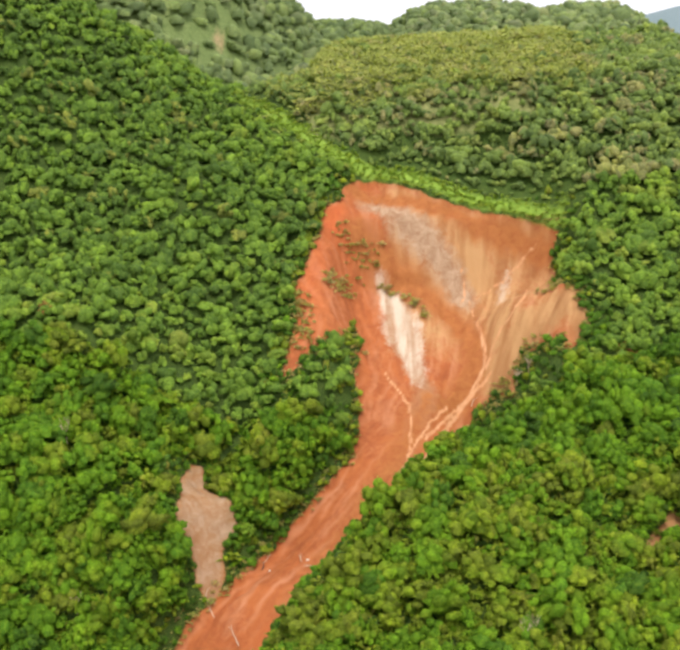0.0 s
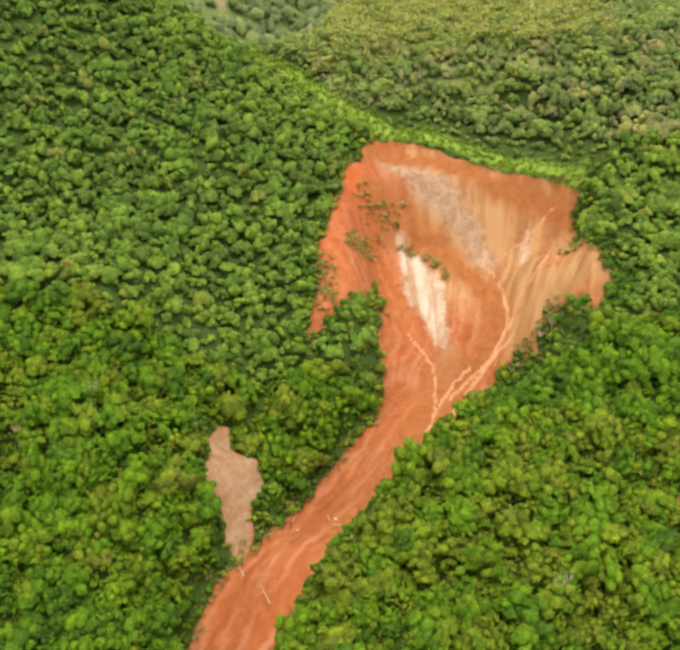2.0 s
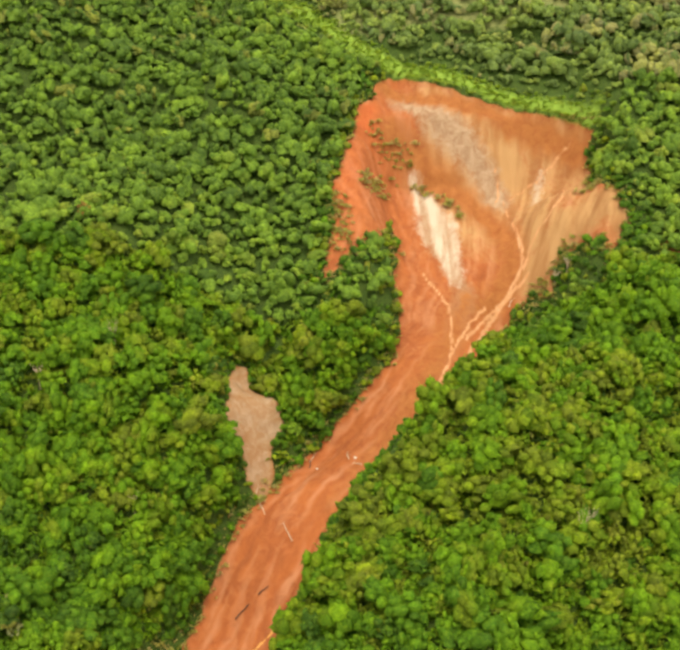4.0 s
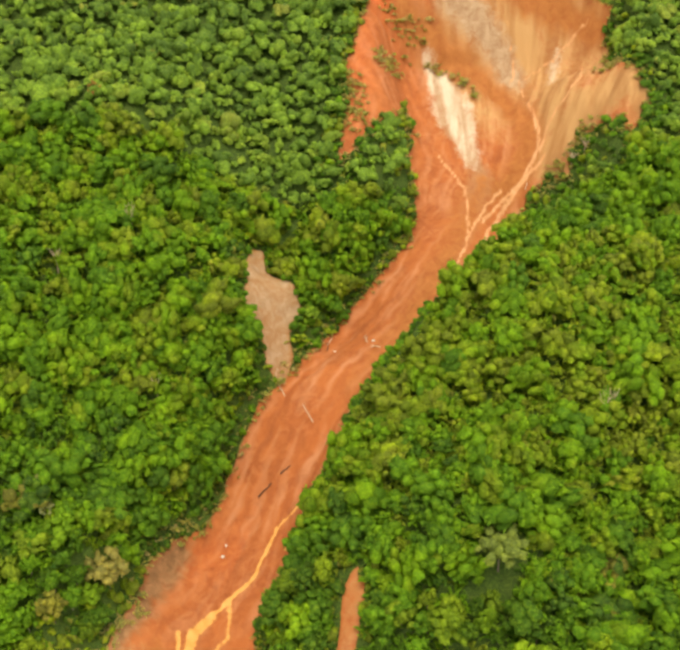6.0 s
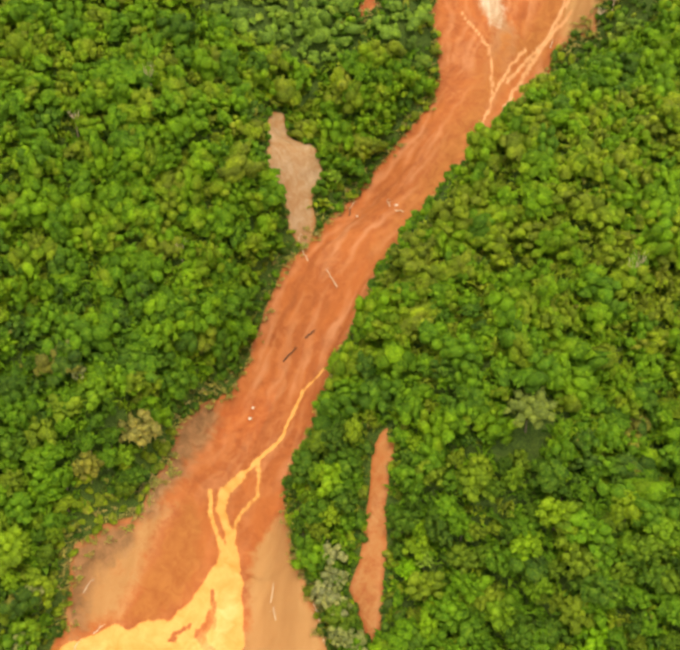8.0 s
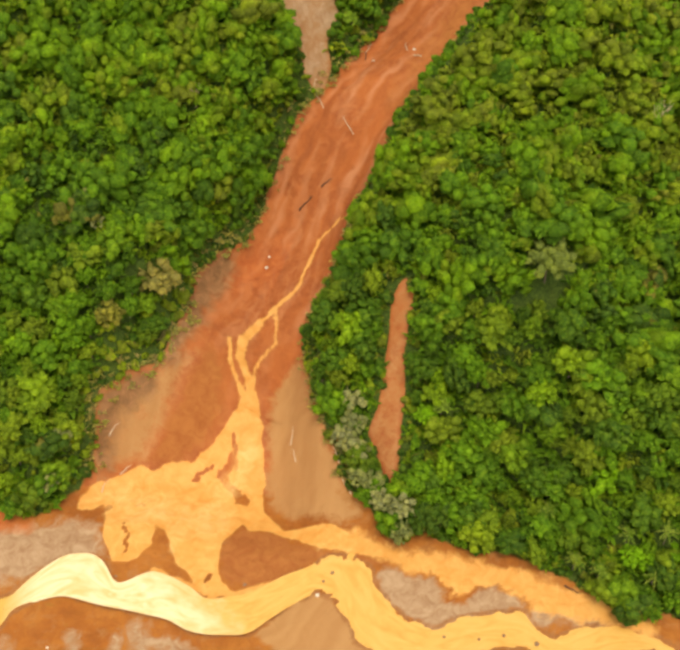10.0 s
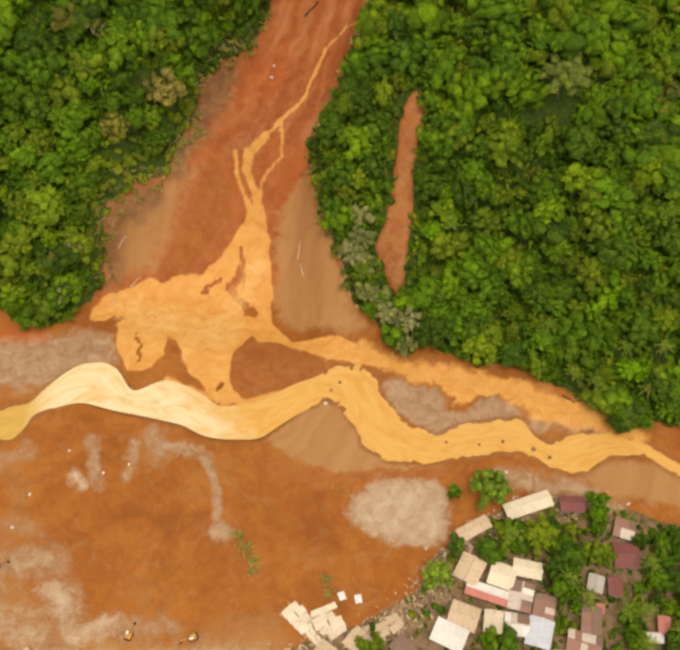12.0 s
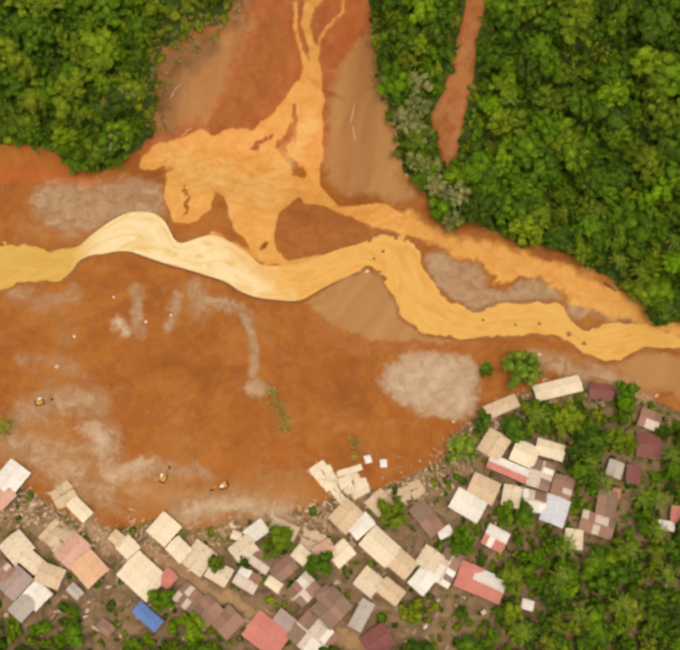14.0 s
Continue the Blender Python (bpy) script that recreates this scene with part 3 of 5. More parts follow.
def no_trees(x, y):
    """True where the ground is bare."""
    field, edge = valley_field(x, y)
    scars = np.maximum(near([(40, 574), (48, 571)], x, y, 5), near([(70, 555), (82, 551)], x, y, 6))
    # trees keep farther back on the spur that stands before the channel
    _, side = along(AXIS, x, y)
    back = np.where(side > 0, np.interp(y, (150, 225, 245, 270, 300, 345, 370, 420, 440), (3.6, 3.6, 8.0, 11.0, 14.0, 14.0, 12.0, 9.0, 2.0)), np.interp(y, (430, 445), (3.6, 2.0)))
    back = np.where(y > 497, 5.0, back)
    kept = np.min([np.hypot(x - a, y - b) - r for a, b, r in STANDOUT], axis=0) < 0
    return (within(SLIDE, x, y) > -back) | (within(HEART, x, y) > -2.6) | (within(CHUTE, x, y) > -2.4) | (field > 0.45) | (near(GRASS_RIDGE, x, y, 3.6) > 0.45) | (within(EAST_SCAR, x, y) > 1) | (scars > 0.72) | kept


# ---------------------------------------------------------------- the ground: one sheet from the village to the horizon
def ground_sheet():
    gx = np.concatenate([-np.geomspace(4500, 262, 26), np.arange(-240, -205, 3), np.arange(-205, 115, 1.1), np.arange(115, 160, 3), np.geomspace(165, 4500, 34)])
    gy = np.concatenate([-np.geomspace(4000, 30, 16), np.arange(-10, 30, 4), np.arange(30, 250, 0.85), np.arange(250, 540, 1.2), np.arange(540, 720, 4), np.geomspace(730, 4900, 46)])
    x, y = [a.ravel() for a in np.meshgrid(gx, gy)]
    z = land(x, y)
    slide, heart, chute = inner(SLIDE, x, y, 2.0), inner(HEART, x, y, 1.5), inner(CHUTE, x, y, 1.5)
    field, edge = valley_field(x, y)
    river = within(RIVER, x, y) + 0.9 * waves(x, y, 11, 17) + 0.35 * waves(x, y, 4.5, 19)
    z = z - 0.7 * np.clip(river / 2.4 + 0.4, 0, 1)
    # rills run down the bare faces
    arc, off = along(AXIS, x, y)
    head = smooth01((y - 415) / 45)
    rills = np.abs(np.sin(off * 0.42 + 1.5 * waves(x, y, 30, 3))) * (0.5 + 0.5 * waves(x, y, 17, 6))
    z = z - slide * (0.6 + 1.6 * head) * rills * smooth01((y - 200) / 60)
    z = z + slide * 0.45 * waves(x, y, 6.5, 8) + (1 - slide) * field * 0.14 * waves(x, y, 7, 11)
    # a scarp stands below the crown
    crown = near(SLIDE_RIGHT[:6], x, y, 9)
    z = z - slide * 3.0 * np.clip(crown * 1.6, 0, 1) * smooth01((y - 470) / 20)
    low = smooth01((330 - y) / 90)
    # which way the mud has run: fanwise in the bowl, along the channel below
    fan = np.arctan2(x - 18, np.maximum(y - 372, 4.0))
    flow = head * waves(fan * 70, y * 0.06, 7, 31) + (1 - head) * 0.75 * waves(off + 3 * waves(x, y, 40, 35), arc * 0.16, 9, 32)
    flow = 0.5 + 0.5 * flow * (0.3 + 0.7 * smooth01((y - 225) / 60))
    # soils meet along ragged lines
    bare_x, bare_y = x, y
    mx, my = x + 0.9 * waves(x, y, 13, 21), y + 0.9 * waves(x, y, 13, 23)
    x, y = x + 2.0 * waves(x, y, 17, 21) + 1.2 * waves(x, y, 6, 22), y + 2.0 * waves(x, y, 17, 23) + 1.2 * waves(x, y, 6, 24)
    edge_in = within(SLIDE, x, y)
    values = {
        "bare": np.maximum.reduce([slide, heart, chute, near([(43, 573), (46, 572)], x, y, 2.2) * 0.8, near([(72, 555), (80, 551)], x, y, 2.6) * 0.7, near([(104, 410), (107, 402)], x, y, 3), inner(EAST_SCAR, x, y, 2)]),
        "field": field * np.clip(1 - slide * smooth01((y - curve(FOOT, x) - 2) / 10), 0, 1),
        "flow": flow,
        "grove": smooth01((y - 548) / 10) * smooth01((x + 40 + (y - 548) * 0.12) / 10) * smooth01((900 - y) / 60),
        "grass": np.maximum(near(GRASS_RIDGE, x, y, 3.6), near([(-190, 1228), (-165, 1252)], x, y, 26)) * (1 - slide),
        # haze colour takes over with distance
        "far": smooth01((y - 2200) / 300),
        "meadow": smooth01((y - 950) / 60),
        "village": np.clip((edge - y) / 6 + 0.5, 0, 1) * smooth01((y - 2) / 12) * smooth01((x + 250) / 25) * smooth01((110 - x) / 25),
        "crimson": np.maximum.reduce([near([(-205, 179), (-188, 181), (-172, 180)], x, y, 3.5) * 0.6, slide * near([(-21, 499), (-25, 492), (-18, 492)], x, y, 6.5), 0.55 * slide * near([(-30, 475), (-34, 446), (-40, 425)], x, y, 9),
                                      slide * 0.8 * low * smooth01((y - 255) / 30) * np.clip(edge_in / 6, 0, 1) * (off < 0)]),
        "tan": np.maximum.reduce([inner(TAN_FAN, x, y), inner(TAN_BANK, x, y, 5) * 0.72, chute * 0.46, heart * 0.95, inner(EAST_SCAR, x, y, 2), near([(41, 409), (55, 417), (68, 424)], x, y, 4) * slide, near([(93, 423), (90, 432), (80, 436), (66, 436), (54, 431)], x, y, 9) * slide,
                                  inner(BAR_SOUTH, x, y, 2) * 0.9, inner([(13, 124), (22, 130), (60, 128), (60, 110), (20, 117)], x, y, 3) * 0.9, near([(-190, 159), (-176, 157), (-165, 161)], x, y, 3) * 0.5, near([(46, 494), (61, 476), (55, 445)], x, y, 12) * slide * 0.9, 0.62 * slide * head * smooth01((x + 6) / 16),
                                  near([(-176, 84), (-150, 74), (-120, 68), (-92, 72)], x, y, 11) * 0.66]),
        "grey": np.maximum.reduce([heart * (0.25 + 0.75 * flow), inner(GRAVEL, mx, my, 2.2), inner(BAR_NORTH, x, y, 2) * 0.95, inner(BAR_WEST, x, y, 4), near(GREY_FACE, x, y, 6) * slide,
                                   inner([(21, 430), (26, 425), (26, 415), (17, 400), (14, 412), (17, 424)], x, y, 4) * 0.85, near([(-1, 142), (8, 144), (19, 141)], x, y, 2.6) * 0.95, near([(-14, 125), (-4, 123), (9, 120), (22, 113)], x, y, 3.2) * 0.85,
                                   near([(-149, 140), (-147, 130), (-145, 123)], x, y, 2.0) * 0.85, near([(-135, 140), (-136, 127)], x, y, 2.0) * 0.75, near([(-129, 142), (-126, 134)], x, y, 3.4) * 0.8, near([(-126, 138), (-115, 136), (-110, 133)], x, y, 2.2) * 0.85,
                                   near([(-112, 135), (-107, 123), (-106, 111)], mx, my, 1.2), near([(-107, 108), (-103, 107)], x, y, 2.2) * 0.95, near([(-178, 94), (-168, 99), (-157, 98)], x, y, 6) * 0.78, near([(-183, 112), (-165, 110)], x, y, 4) * 0.5,
                                   near([(-198, 140), (-182, 132), (-170, 136)], x, y, 4) * 0.55, near([(-154, 90), (-150, 82)], x, y, 5) * 0.85, near([(-124, 66), (-111, 69), (-94, 67)], x, y, 5) * 0.72, near([(-140, 79), (-118, 78)], x, y, 3.5) * 0.66,
                                   near([(-182, 84), (-160, 78), (-148, 68)], x, y, 8) * 0.62]),
        "mire": np.maximum(near([(-106, 281), (-114, 264), (-120, 246), (-124, 237)], x, y, 5.0), near([(-132, 229), (-146, 217), (-148, 203)], x, y, 3.6)) * slide * 0.9,
        "dark": np.maximum.reduce([near([(22, 418), (8, 385), (-14, 351), (-34, 323)], x, y, 9) * slide * 0.75, near(DARK_CHUTE, mx, my, 6.5) * slide * 0.95, inner(DARK_TONGUE, x, y), inner(POND, x, y, 2), near([(-14, 519), (19, 510), (67, 500), (89, 492)], x, y, 5) * slide,
                                   near([(-95, 133), (-79, 126), (-62, 125), (-33, 126)], x, y, 1.6), near([(-140, 100), (-133, 94), (-129, 90)], mx, my, 0.5), near([(-103, 102), (-90, 93)], mx, my, 0.5) * 0.8]),
        "pale": np.maximum.reduce([inner(WHITE_CLAY, x, y, 3.0) * (0.5 + 0.5 * flow), near([(65, 488), (61, 474)], x, y, 3.0) * 0.62, near([(-147, 75), (-137, 80)], x, y, 3.2) * 0.72, near([(-156, 89), (-152, 85)], x, y, 4) * 0.72,
                                   near([(-122, 66), (-108, 69), (-92, 67)], x, y, 3) * 0.6, near([(-154, 127), (-150, 124)], x, y, 2.0) * 0.8, inner(GRAVEL, mx, my, 4) * 0.62, near([(-174, 80), (-158, 76)], x, y, 3) * 0.5]),
        "runnel": np.maximum.reduce([near(RUNNEL[:4], mx, my, 0.4) * 0.8, near(RUNNEL[3:], mx, my, 0.65), near(RUNNEL_EAST, mx, my, 0.4), near([(30, 418), (16, 396), (6, 372)], mx, my, 0.6), near([(52, 432), (43, 426), (34, 417), (20, 398)], mx, my, 0.6), near([(3, 429), (13, 414), (14, 403), (12, 390)], mx, my, 0.6), near([(42, 490), (44, 484), (42, 477)], mx, my, 0.4)]) * slide,
        "silt": np.maximum.reduce([near([(-140, 190), (-122, 186), (-108, 184)], x, y, 6.5), near([(-122, 168), (-118, 178), (-108, 190), (-97, 211)], x, y, 3.5) * 0.9, near([(-90, 172), (-74, 170), (-60, 168)], x, y, 1.5) * 0.7]) * inner(FAN, x, y, 2) * 0.68,
        "lane": np.maximum(near(LANE, x, y, 1.8), near([(-225, 1180), (-205, 1192), (-186, 1206)], x, y, 8)),
        "ochre": np.maximum.reduce([inner(FAN, mx, my, 1.2) * (1 - inner(POND, mx, my, 1.0)) * (1 - 1.3 * np.maximum.reduce([near(h, x, y, w) for h, w in FAN_HOLES])), near(STREAM[:5], mx, my, 0.5) * 0.85, near(STREAM[3:], mx, my, 0.75), near(STREAM[7:], mx, my, 1.5), near([(-126, 163), (-112, 156), (-98, 153.5), (-86, 157)], mx, my, 1.4) * 0.9,
                                    near([(-103, 247), (-103, 238), (-98, 228)], mx, my, 1.0) * 0.85, near([(-86, 262), (-86, 250), (-92, 243), (-95, 232)], mx, my, 0.9) * 0.7,
                                    near([(-58, 172), (-41, 164), (-26, 162), (-11, 157), (1, 152), (17, 147), (34, 138)], x, y, 4.5) * 0.8, inner(ISLAND_WASH, x, y, 3) * (1 - inner(BAR_NORTH, x, y, 2)) * (0.66 + 0.12 * waves(x * 0.4 + y, y * 1.6, 9, 6))]),
        "soak": np.clip(1 - np.abs(river + 1.0) / 1.5, 0, 1) * 0.8,
    }
    x, y = bare_x, bare_y
    w, h = len(gx), len(gy)
    i = (np.arange(h - 1)[:, None] * w + np.arange(w - 1)).ravel()
    faces = np.stack([i, i + 1, i + w + 1, i + w], 1)
    return mesh_from("ground", np.stack([x, y, z], 1), faces, EARTH, values)


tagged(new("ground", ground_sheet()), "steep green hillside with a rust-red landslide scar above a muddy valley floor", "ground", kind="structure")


def river_sheet():
    """The river: its surface follows the two banks."""
    n, a, b = np.array(RIVER_NORTH, float), np.array(RIVER_SOUTH, float), 60
    t = np.linspace(0, 1, 900)
    kernel = np.hanning(25) / np.hanning(25).sum()

    def bank(p):
        k = np.concatenate([[0], np.cumsum(np.hypot(*np.diff(p, axis=0).T))])
        k = k / k[-1]
        q = np.stack([np.interp(t, k, p[:, c]) for c in (0, 1)], 1)
        pad = np.concatenate([np.repeat(q[:1], 12, 0), q, np.repeat(q[-1:], 12, 0)])
        return np.stack([np.convolve(pad[:, c], kernel, "valid") for c in (0, 1)], 1)

    top, low = bank(n), bank(a)
    f = np.linspace(-0.12, 1.12, 24)[:, None, None]
    grid = top[None] * (1 - f) + low[None] * f
    x, y = grid[..., 0].ravel(), grid[..., 1].ravel()
    z = -0.16 + 0.03 * waves(x, y, 4, 3)
    i = (np.arange(23)[:, None] * 900 + np.arange(899)).ravel()
    faces = np.stack([i, i + 900, i + 901, i + 1], 1)
    cream = np.clip((-103 - x + 7 * waves(x, y, 12, 5) + 0.8 * (154 - y)) / 20, 0, 1)
    return mesh_from("river", np.stack([x, y, z], 1), faces, WATER, {"cream": cream, "pool": np.clip((-163 - x) / 10, 0, 1), "course": np.tile(np.linspace(0, 44, 900), 24), "lane": np.repeat(np.linspace(0, 3.6, 24), 900)})


tagged(new("river", river_sheet()), "winding silt-laden ochre river turning cream upstream", "river", kind="structure")

# ---------------------------------------------------------------- forest


def ball(sub):
    bm = bmesh.new()
    bmesh.ops.create_icosphere(bm, subdivisions=sub, radius=1.0)
    v = np.array([q.co for q in bm.verts])
    f = np.array([[q.index for q in p.verts] for p in bm.faces])
    bm.free()
    return v, f


BALLS = {s: ball(s) for s in (1,)}


def crown_arrays(r, lobes, sub, leaves, size, tall=0.8, seed=0, heart=True):
    """A crown of radius about r: leafy puffs heaped over a dome round a dark core, with sprays of leaves on them. Returns points and triangles."""
    g = np.random.default_rng(seed)
    bv, bf = BALLS[sub]
    k = np.arange(lobes) + 0.5
    a = 2.4 * k + g.uniform(-0.5, 0.5, lobes)
    h = np.clip(1 - 1.25 * k / lobes + g.uniform(-0.12, 0.12, lobes), -0.35, 0.99)
    ways = np.stack([np.cos(a) * np.sqrt(1 - h * h), np.sin(a) * np.sqrt(1 - h * h), h], 1)
    mean = 1.05 / math.sqrt(lobes)
    swell = mean * g.uniform(0.85, 1.6, lobes)
    far = g.uniform(0.5, 1.02, lobes) - 0.45 * swell
    lean = np.array([*g.normal(0, 0.1, 2), 0])
    low = bf[bv[bf].mean(1)[:, 2] > -0.42]
    used, low = np.unique(low, return_inverse=True)
    low, shell = low.reshape(-1, 3), bv[used]
    core = bv[np.unique(bf)] * (0.52, 0.52, 0.42 * tall)
    pts, tris, count = ([core], [bf], len(core)) if heart else ([], [], 0)
    for way, w, f in zip(ways, swell, far):
        ragged = w * (1 + g.normal(0, 0.13, len(shell)).clip(-0.28, 0.3))
        pts.append(shell * ragged[:, None] * (1, 1, g.uniform(0.75, 1.0)) + way * f * (1, 1, tall) + lean * way[2])
        tris.append(low + count)
        count += len(shell)
    for j in g.integers(0, lobes, leaves):
        out = ways[j] * 0.6 + g.normal(0, 0.6, 3) + (0, 0, 0.3)
        out /= np.linalg.norm(out)
        side = np.cross(out, (g.normal(0, 0.4), g.normal(0, 0.4), 1.0))
        side /= np.linalg.norm(side) + 1e-6
        tip = np.cross(side, out) * -g.uniform(0.3, 1.0) + out * g.uniform(0.2, 1.0)
        q = size * g.uniform(0.55, 1.35)
        p = ways[j] * far[j] * (1, 1, tall) + lean * ways[j][2] + out * swell[j] * 0.98
        pts.append(np.array([p - side * q * 0.42, p + tip * q, p + side * q * 0.42, p - tip * q * 0.5 - out * 0.15 * q]))
        tris.append(np.array([[0, 1, 3], [1, 2, 3]]) + count)
        count += 4
    return np.concatenate(pts) * r, np.concatenate(tris)


def scatter(x0, x1, y0, y1, step, seed, free=None):
    """Plan places on a jittered triangular grid."""
    g = np.random.default_rng(seed)
    ny, nx = int((y1 - y0) / (step * 0.87)), int((x1 - x0) / step)
    j, i = np.meshgrid(np.arange(ny), np.arange(nx), indexing="ij")
    x = x0 + (i + 0.5 * (j % 2)) * step + g.uniform(-0.42, 0.42, i.shape) * step
    y = y0 + j * step * 0.87 + g.uniform(-0.42, 0.42, i.shape) * step
    x, y = x.ravel(), y.ravel()
    ok = ~no_trees(x, y) if free is None else free(x, y)
    return x[ok], y[ok]


def tree_hue(x, y, g):
    """Stands of like trees: dark on the upper western slopes, fresher lower down, olive and yellow on the eastern spur."""
    x, y = np.asarray(x, float), np.asarray(y, float)
    mean = 0.36 + 0.17 * waves(x, y, 55, 5) + 0.15 * waves(x, y, 21, 8)
    mean = mean + 0.28 * smooth01((x + 75) / 40) * smooth01((375 - y) / 50) * smooth01((y - 225) / 60)
    # part of this rise up the slope is haze put into the hue, beside fresher stands
    mean = mean + 0.18 * smooth01((-5 - x) / 40) * smooth01((450 - y) / 50) * smooth01((y - 270) / 50) - 0.14 * smooth01((265 - y) / 50) * smooth01((-60 - x) / 30)
    mean = mean + 0.3 * near([(-66, 578), (-50, 548), (-32, 526)], x, y, 14) - 0.1 * smooth01((y - 455) / 60) * smooth01((10 - x) / 60) + 0.2 * smooth01((y - 560) / 70) * smooth01((-60 - x) / 40) + 0.16 * smooth01((x - 40) / 40) * smooth01((y - 350) / 60)
    mean = mean + 0.28 * near([(18, 370), (30, 392), (43, 403), (62, 413)], x, y, 6)
    return np.clip(mean + g.normal(0, 0.14, x.shape), 0.0, 0.96)


def joined(name, x, y, radii, kinds, material, lift, seed, hue=None):
    """Many plants as one mesh: each a turned and scaled copy of one of the kinds of crown."""
    g = np.random.default_rng(seed)
    z = land(x, y)
    hue = tree_hue(x, y, g) if hue is None else hue
    pts, tris, tint, count = [], [], [], 0
    for k in range(len(x)):
        v, f = kinds[g.integers(len(kinds))]
        a, r = g.uniform(0, 6.283), radii[k]
        c, s = math.cos(a), math.sin(a)
        turn = np.array([[c, s, 0], [-s, c, 0], [g.normal(0, 0.2), g.normal(0, 0.2), g.uniform(0.8, 1.4)]]) * (g.uniform(0.7, 1.35), g.uniform(0.7, 1.35), 1)
        pts.append((v @ turn) * r + (x[k], y[k], z[k] + lift * r))
        tris.append(f + count)
        tint.append(np.clip(hue[k] + 0.10 * np.sin(v[:, 0] * 3 + k) * np.cos(v[:, 1] * 3 - k), 0, 0.97))
        count += len(v)
    return mesh_from(name, np.concatenate(pts), np.concatenate(tris), material, {"tint": np.concatenate(tint)})


def trunk_mesh(high, seed):
    g = random.Random(seed)
    bm = bmesh.new()
    top = Vector((g.uniform(-0.4, 0.4), g.uniform(-0.4, 0.4), high * 0.7))
    tube(bm, (0, 0, -0.8), top * 0.5, 0.34, 0.24, 7)
    tube(bm, top * 0.5, top, 0.24, 0.15, 6)
    for k in range(5):
        a = k * 1.3 + g.uniform(-0.3, 0.3)
        foot = top * g.uniform(0.55, 0.95)
        tube(bm, foot, foot + Vector((1.9 * math.cos(a), 1.9 * math.sin(a), g.uniform(0.8, 1.8))), 0.11, 0.04, 5)
    me = bpy.data.meshes.new("trunk")
    bm.to_mesh(me)
    bm.free()
    me.materials.append(BARK)
    return me


def tree_models():
    out = []
    for k, (lobes, leaves, tall) in enumerate(((26, 150, 0.95), (22, 150, 1.2), (30, 150, 0.8), (25, 150, 1.0), (20, 150, 1.35), (28, 150, 0.7))):
        v, f = crown_arrays(4.9, lobes, 1, leaves, 0.13, tall, 40 + k)
        me = mesh_from("crown", v + (0, 0, 5.0), f, FOOTLEAF, {"tint": np.zeros(len(v))})
        root = tagged(new("forest_tree"), "leafy green rainforest tree on the hillside above the valley", "tree", "forest trees")
        part("trunk", trunk_mesh(8.0, k), BARK, root)
        part("crown", me, None, root)
        out.append(root)
    return out


MODELS = tree_models()


def put_trees(x, y, size, seed, used=None):
    """Single trees, each an object: the models themselves go first."""
    g = np.random.default_rng(seed)
    z = land(x, y)
    for k in range(len(x)):
        s = size * g.uniform(0.62, 1.4)
        m = pose(x[k], y[k], z[k], 0, 0, g.uniform(0, 360)) @ Matrix.Diagonal((s * g.uniform(0.8, 1.2), s * g.uniform(0.8, 1.2), s * g.uniform(0.8, 1.15), 1))
        model = MODELS[g.integers(len(MODELS))]
        if k < len(MODELS) and used is None:
            MODELS[k].matrix_basis = m
        else:
            t = copy_thing(model, Matrix())
            t.matrix_basis = m


# the belt of trees along the hill's foot, one by one
NEAR_TREE = lambda x, y: ~no_trees(x, y) & (y - curve(FOOT, x) > -13) & (y - curve(FOOT, x) < 62)
bx, by = scatter(-205, 60, 140, 270, 6.4, 3, NEAR_TREE)
order = np.argsort(by)[:310]
put_trees(bx[order], by[order], 1.0, 5)
taken = np.stack([bx[order], by[order]], 1)
last = by[order].max()

# the rest of the forest: as thick on the steep banks as elsewhere
def steepness(x, y):
    return np.hypot(land(x + 3, y) - land(x - 3, y), land(x, y + 3) - land(x, y - 3)) / 6


def on_slopes(x, y):
    return ~no_trees(x, y) & (np.random.default_rng(15).random(len(x)) < 0.9 + 0.4 * steepness(x, y))


def on_banks(x, y):
    return ~no_trees(x, y) & (steepness(x, y) > 1.1)


fx, fy = scatter(-215, 150, 140, 400, 5.8, 11, on_slopes)
ex, ey = scatter(-215, 150, 140, 400, 4.4, 16, on_banks)
fx, fy = np.concatenate([fx, ex]), np.concatenate([fy, ey])
apart = np.array([np.hypot(*(taken - (a, b)).T).min() > 4.6 for a, b in zip(fx, fy)])
apart |= fy > last
fx, fy = fx[apart], fy[apart]
MID = [crown_arrays(1.0, 13 + 3 * (k % 3), 1, 42, 0.17, (0.8, 1.15, 1.4, 0.95)[k % 4], 60 + k) for k in range(12)]
g = np.random.default_rng(21)
tagged(new("forest", joined("forest", fx, fy, 2.8 + 4.4 * g.random(len(fx)) ** 1.7, MID, LEAF, 0.8, 22)), "dense green rainforest canopy covering the steep slopes", "forest", kind="stuff")

